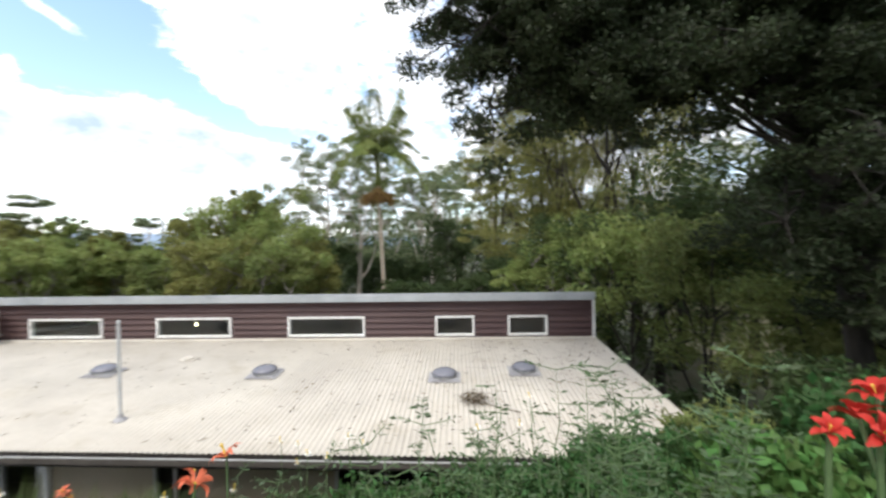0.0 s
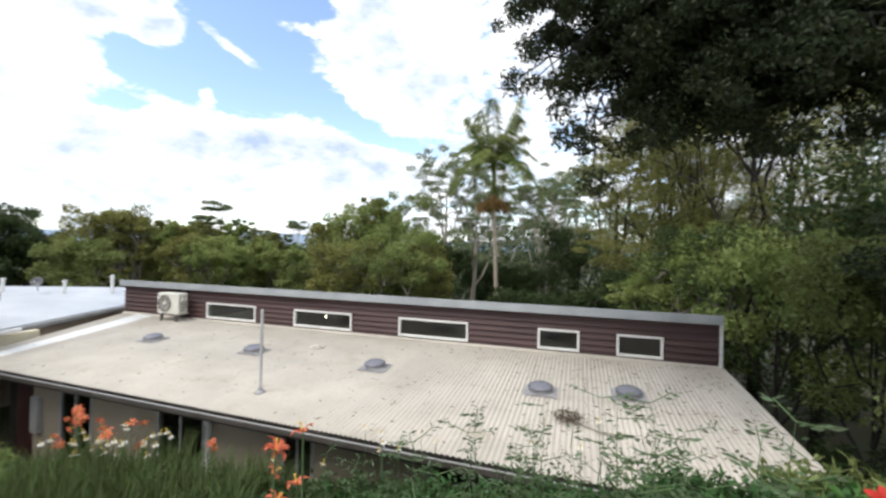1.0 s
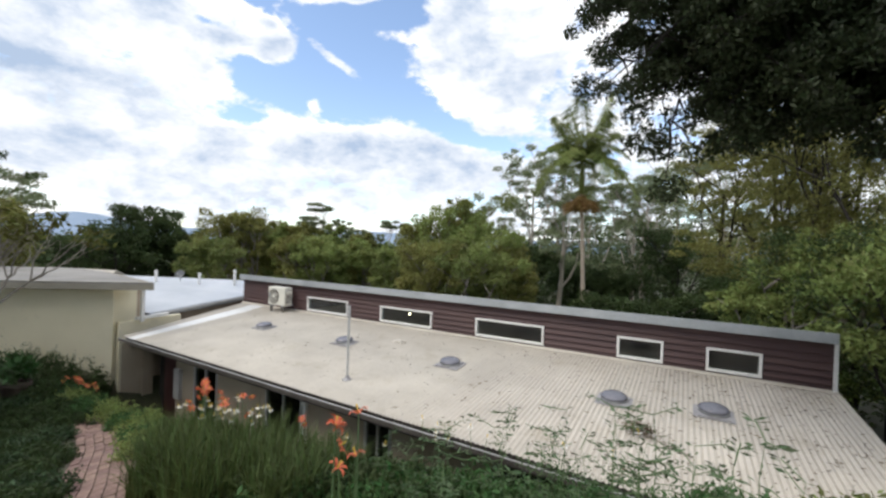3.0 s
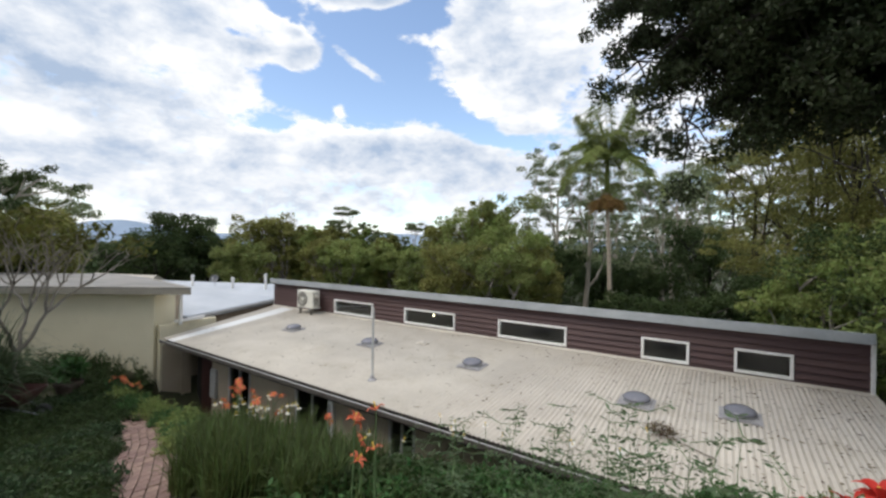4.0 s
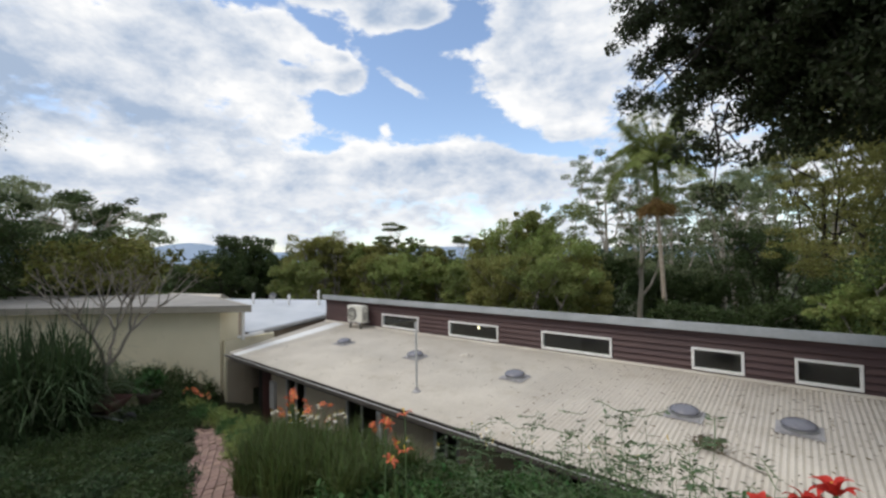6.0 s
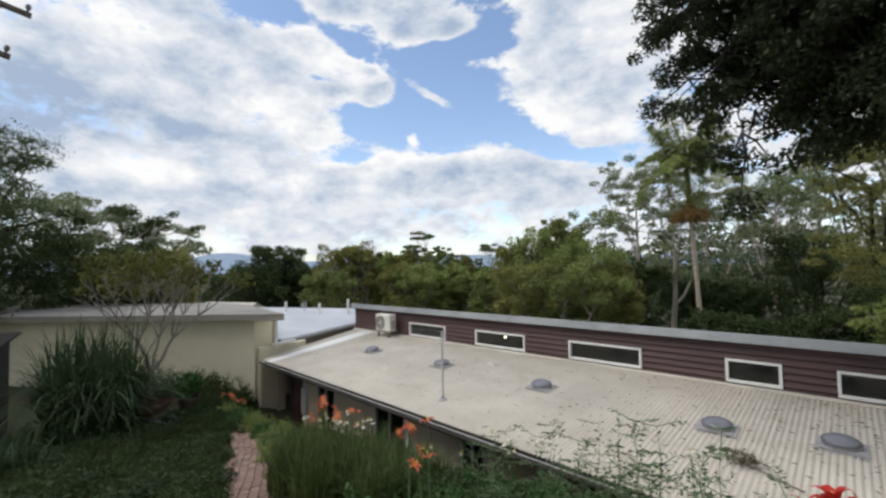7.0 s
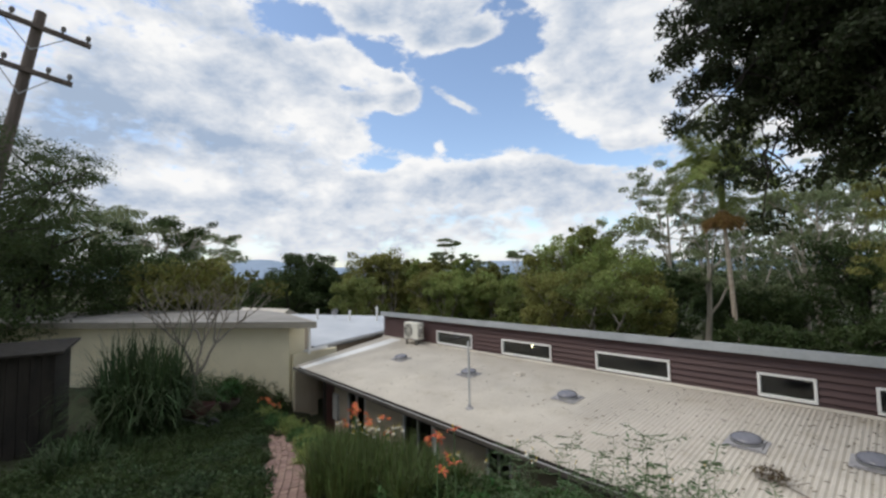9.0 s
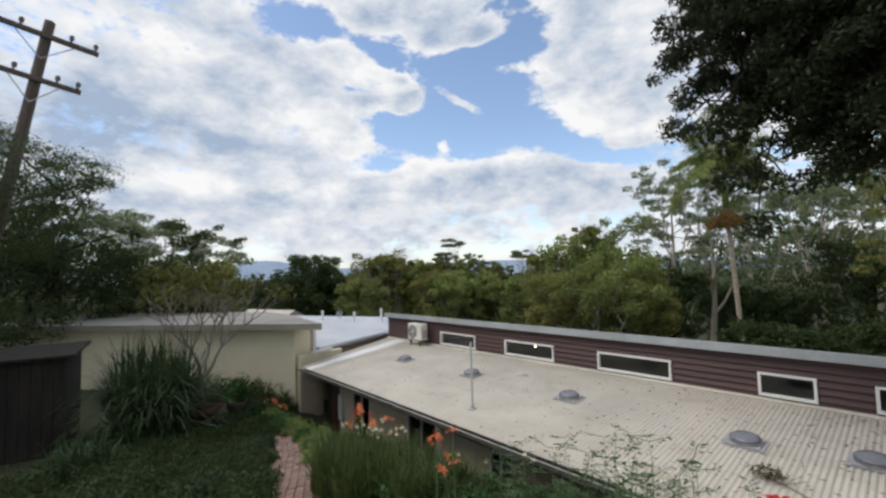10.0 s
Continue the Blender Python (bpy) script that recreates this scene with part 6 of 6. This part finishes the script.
# ---- brick path ----
def build_path():
    ctrl = np.array(((2.4, 0.85), (1.2, 1.28), (0.2, 1.74), (-0.8, 2.22), (-1.9, 2.71), (-3.0, 3.19), (-4.0, 3.54), (-4.9, 3.60), (-5.8, 3.35)))
    seg = np.linalg.norm(np.diff(ctrl, axis=0), axis=1)
    s = np.concatenate(((0,), np.cumsum(seg)))
    pth = thing("pavement", pose(0, 0, 0), "narrow curving garden path of red clay pavers", "path", kind="structure")
    bm = box(-0.108, 0.108, -0.052, 0.052, -0.05, 0.0, 0.006)
    brick = bm_mesh("brick", bm)
    brick.materials.append(M_BRICK)
    rng = np.random.default_rng(9)
    rows = int(s[-1] / 0.228)
    n_across = 6
    for i in range(rows):
        for k in range(n_across):
            at = (i + 0.5 * (k % 2)) * 0.228
            c = np.array([np.interp(at, s, ctrl[:, j]) for j in (0, 1)])
            c2 = np.array([np.interp(at + 0.1, s, ctrl[:, j]) for j in (0, 1)])
            d = (c2 - c) / (np.linalg.norm(c2 - c) + 1e-9)
            nrm = np.array((-d[1], d[0]))
            p = c + nrm * (k - (n_across - 1) / 2) * 0.114
            z = ground_z(*p) + 0.03 + rng.normal(0, 0.003)
            slope = (ground_z(*(p + d * 0.1)) - ground_z(*(p - d * 0.1))) / 0.2
            part("brick", brick, M_BRICK, pth, at=pose(p[0], p[1], z, rng.normal(0, 1), -math.degrees(math.atan(slope)) + rng.normal(0, 0.7), math.degrees(math.atan2(d[1], d[0])) + rng.normal(0, 1)))
    bed_v, bed_q = [], []
    for i in range(61):
        at = s[-1] * i / 60
        c = np.array([np.interp(at, s, ctrl[:, j]) for j in (0, 1)])
        c2 = np.array([np.interp(min(at + 0.1, s[-1] + 0.1), s, ctrl[:, j]) for j in (0, 1)]) if at < s[-1] - 0.1 else c + (ctrl[-1] - ctrl[-2]) / seg[-1] * 0.1
        d = (c2 - c) / (np.linalg.norm(c2 - c) + 1e-9)
        nrm = np.array((-d[1], d[0]))
        for w in (-0.38, -0.2, 0.0, 0.2, 0.38):
            p = c + nrm * w
            bed_v.append((p[0], p[1], ground_z(*p) + 0.012))
    for i in range(60):
        for k in range(4):
            a = i * 5 + k
            bed_q.append((a, a + 1, a + 6, a + 5))
    part("sand_bed", mesh_np("sand_bed", bed_v, bed_q), M_SOIL, pth)


build_path()


# ---- short grass between the beds ----
def build_lawn():
    rng = np.random.default_rng(60)
    n = 30000
    x, y = rng.uniform(-8.5, 9.0, n), rng.uniform(-6.0, 4.2, n)
    ctrl_x = np.array((-5.8, -4.9, -4.0, -3.0, -1.9, -0.8, 0.2, 1.2, 2.4))
    ctrl_y = np.array((3.35, 3.60, 3.54, 3.19, 2.71, 2.22, 1.74, 1.28, 0.85))
    near = np.abs(y - np.interp(x, ctrl_x, ctrl_y)) < np.where((x > -6.3) & (x < 2.6), 0.47, 0.0)
    x, y = x[~near], y[~near]
    roots = np.stack((x, y, [ground_z(a, b) - 0.02 for a, b in zip(x, y)]), 1)
    ob = part("lawn_grass", blades_mesh("lawn_grass", roots, 0.13, 0.06, 0.012, rng, 2), M_GRASS)
    tagged(ob, "rough short grass over the garden slope", "grass", kind="stuff")


build_lawn()
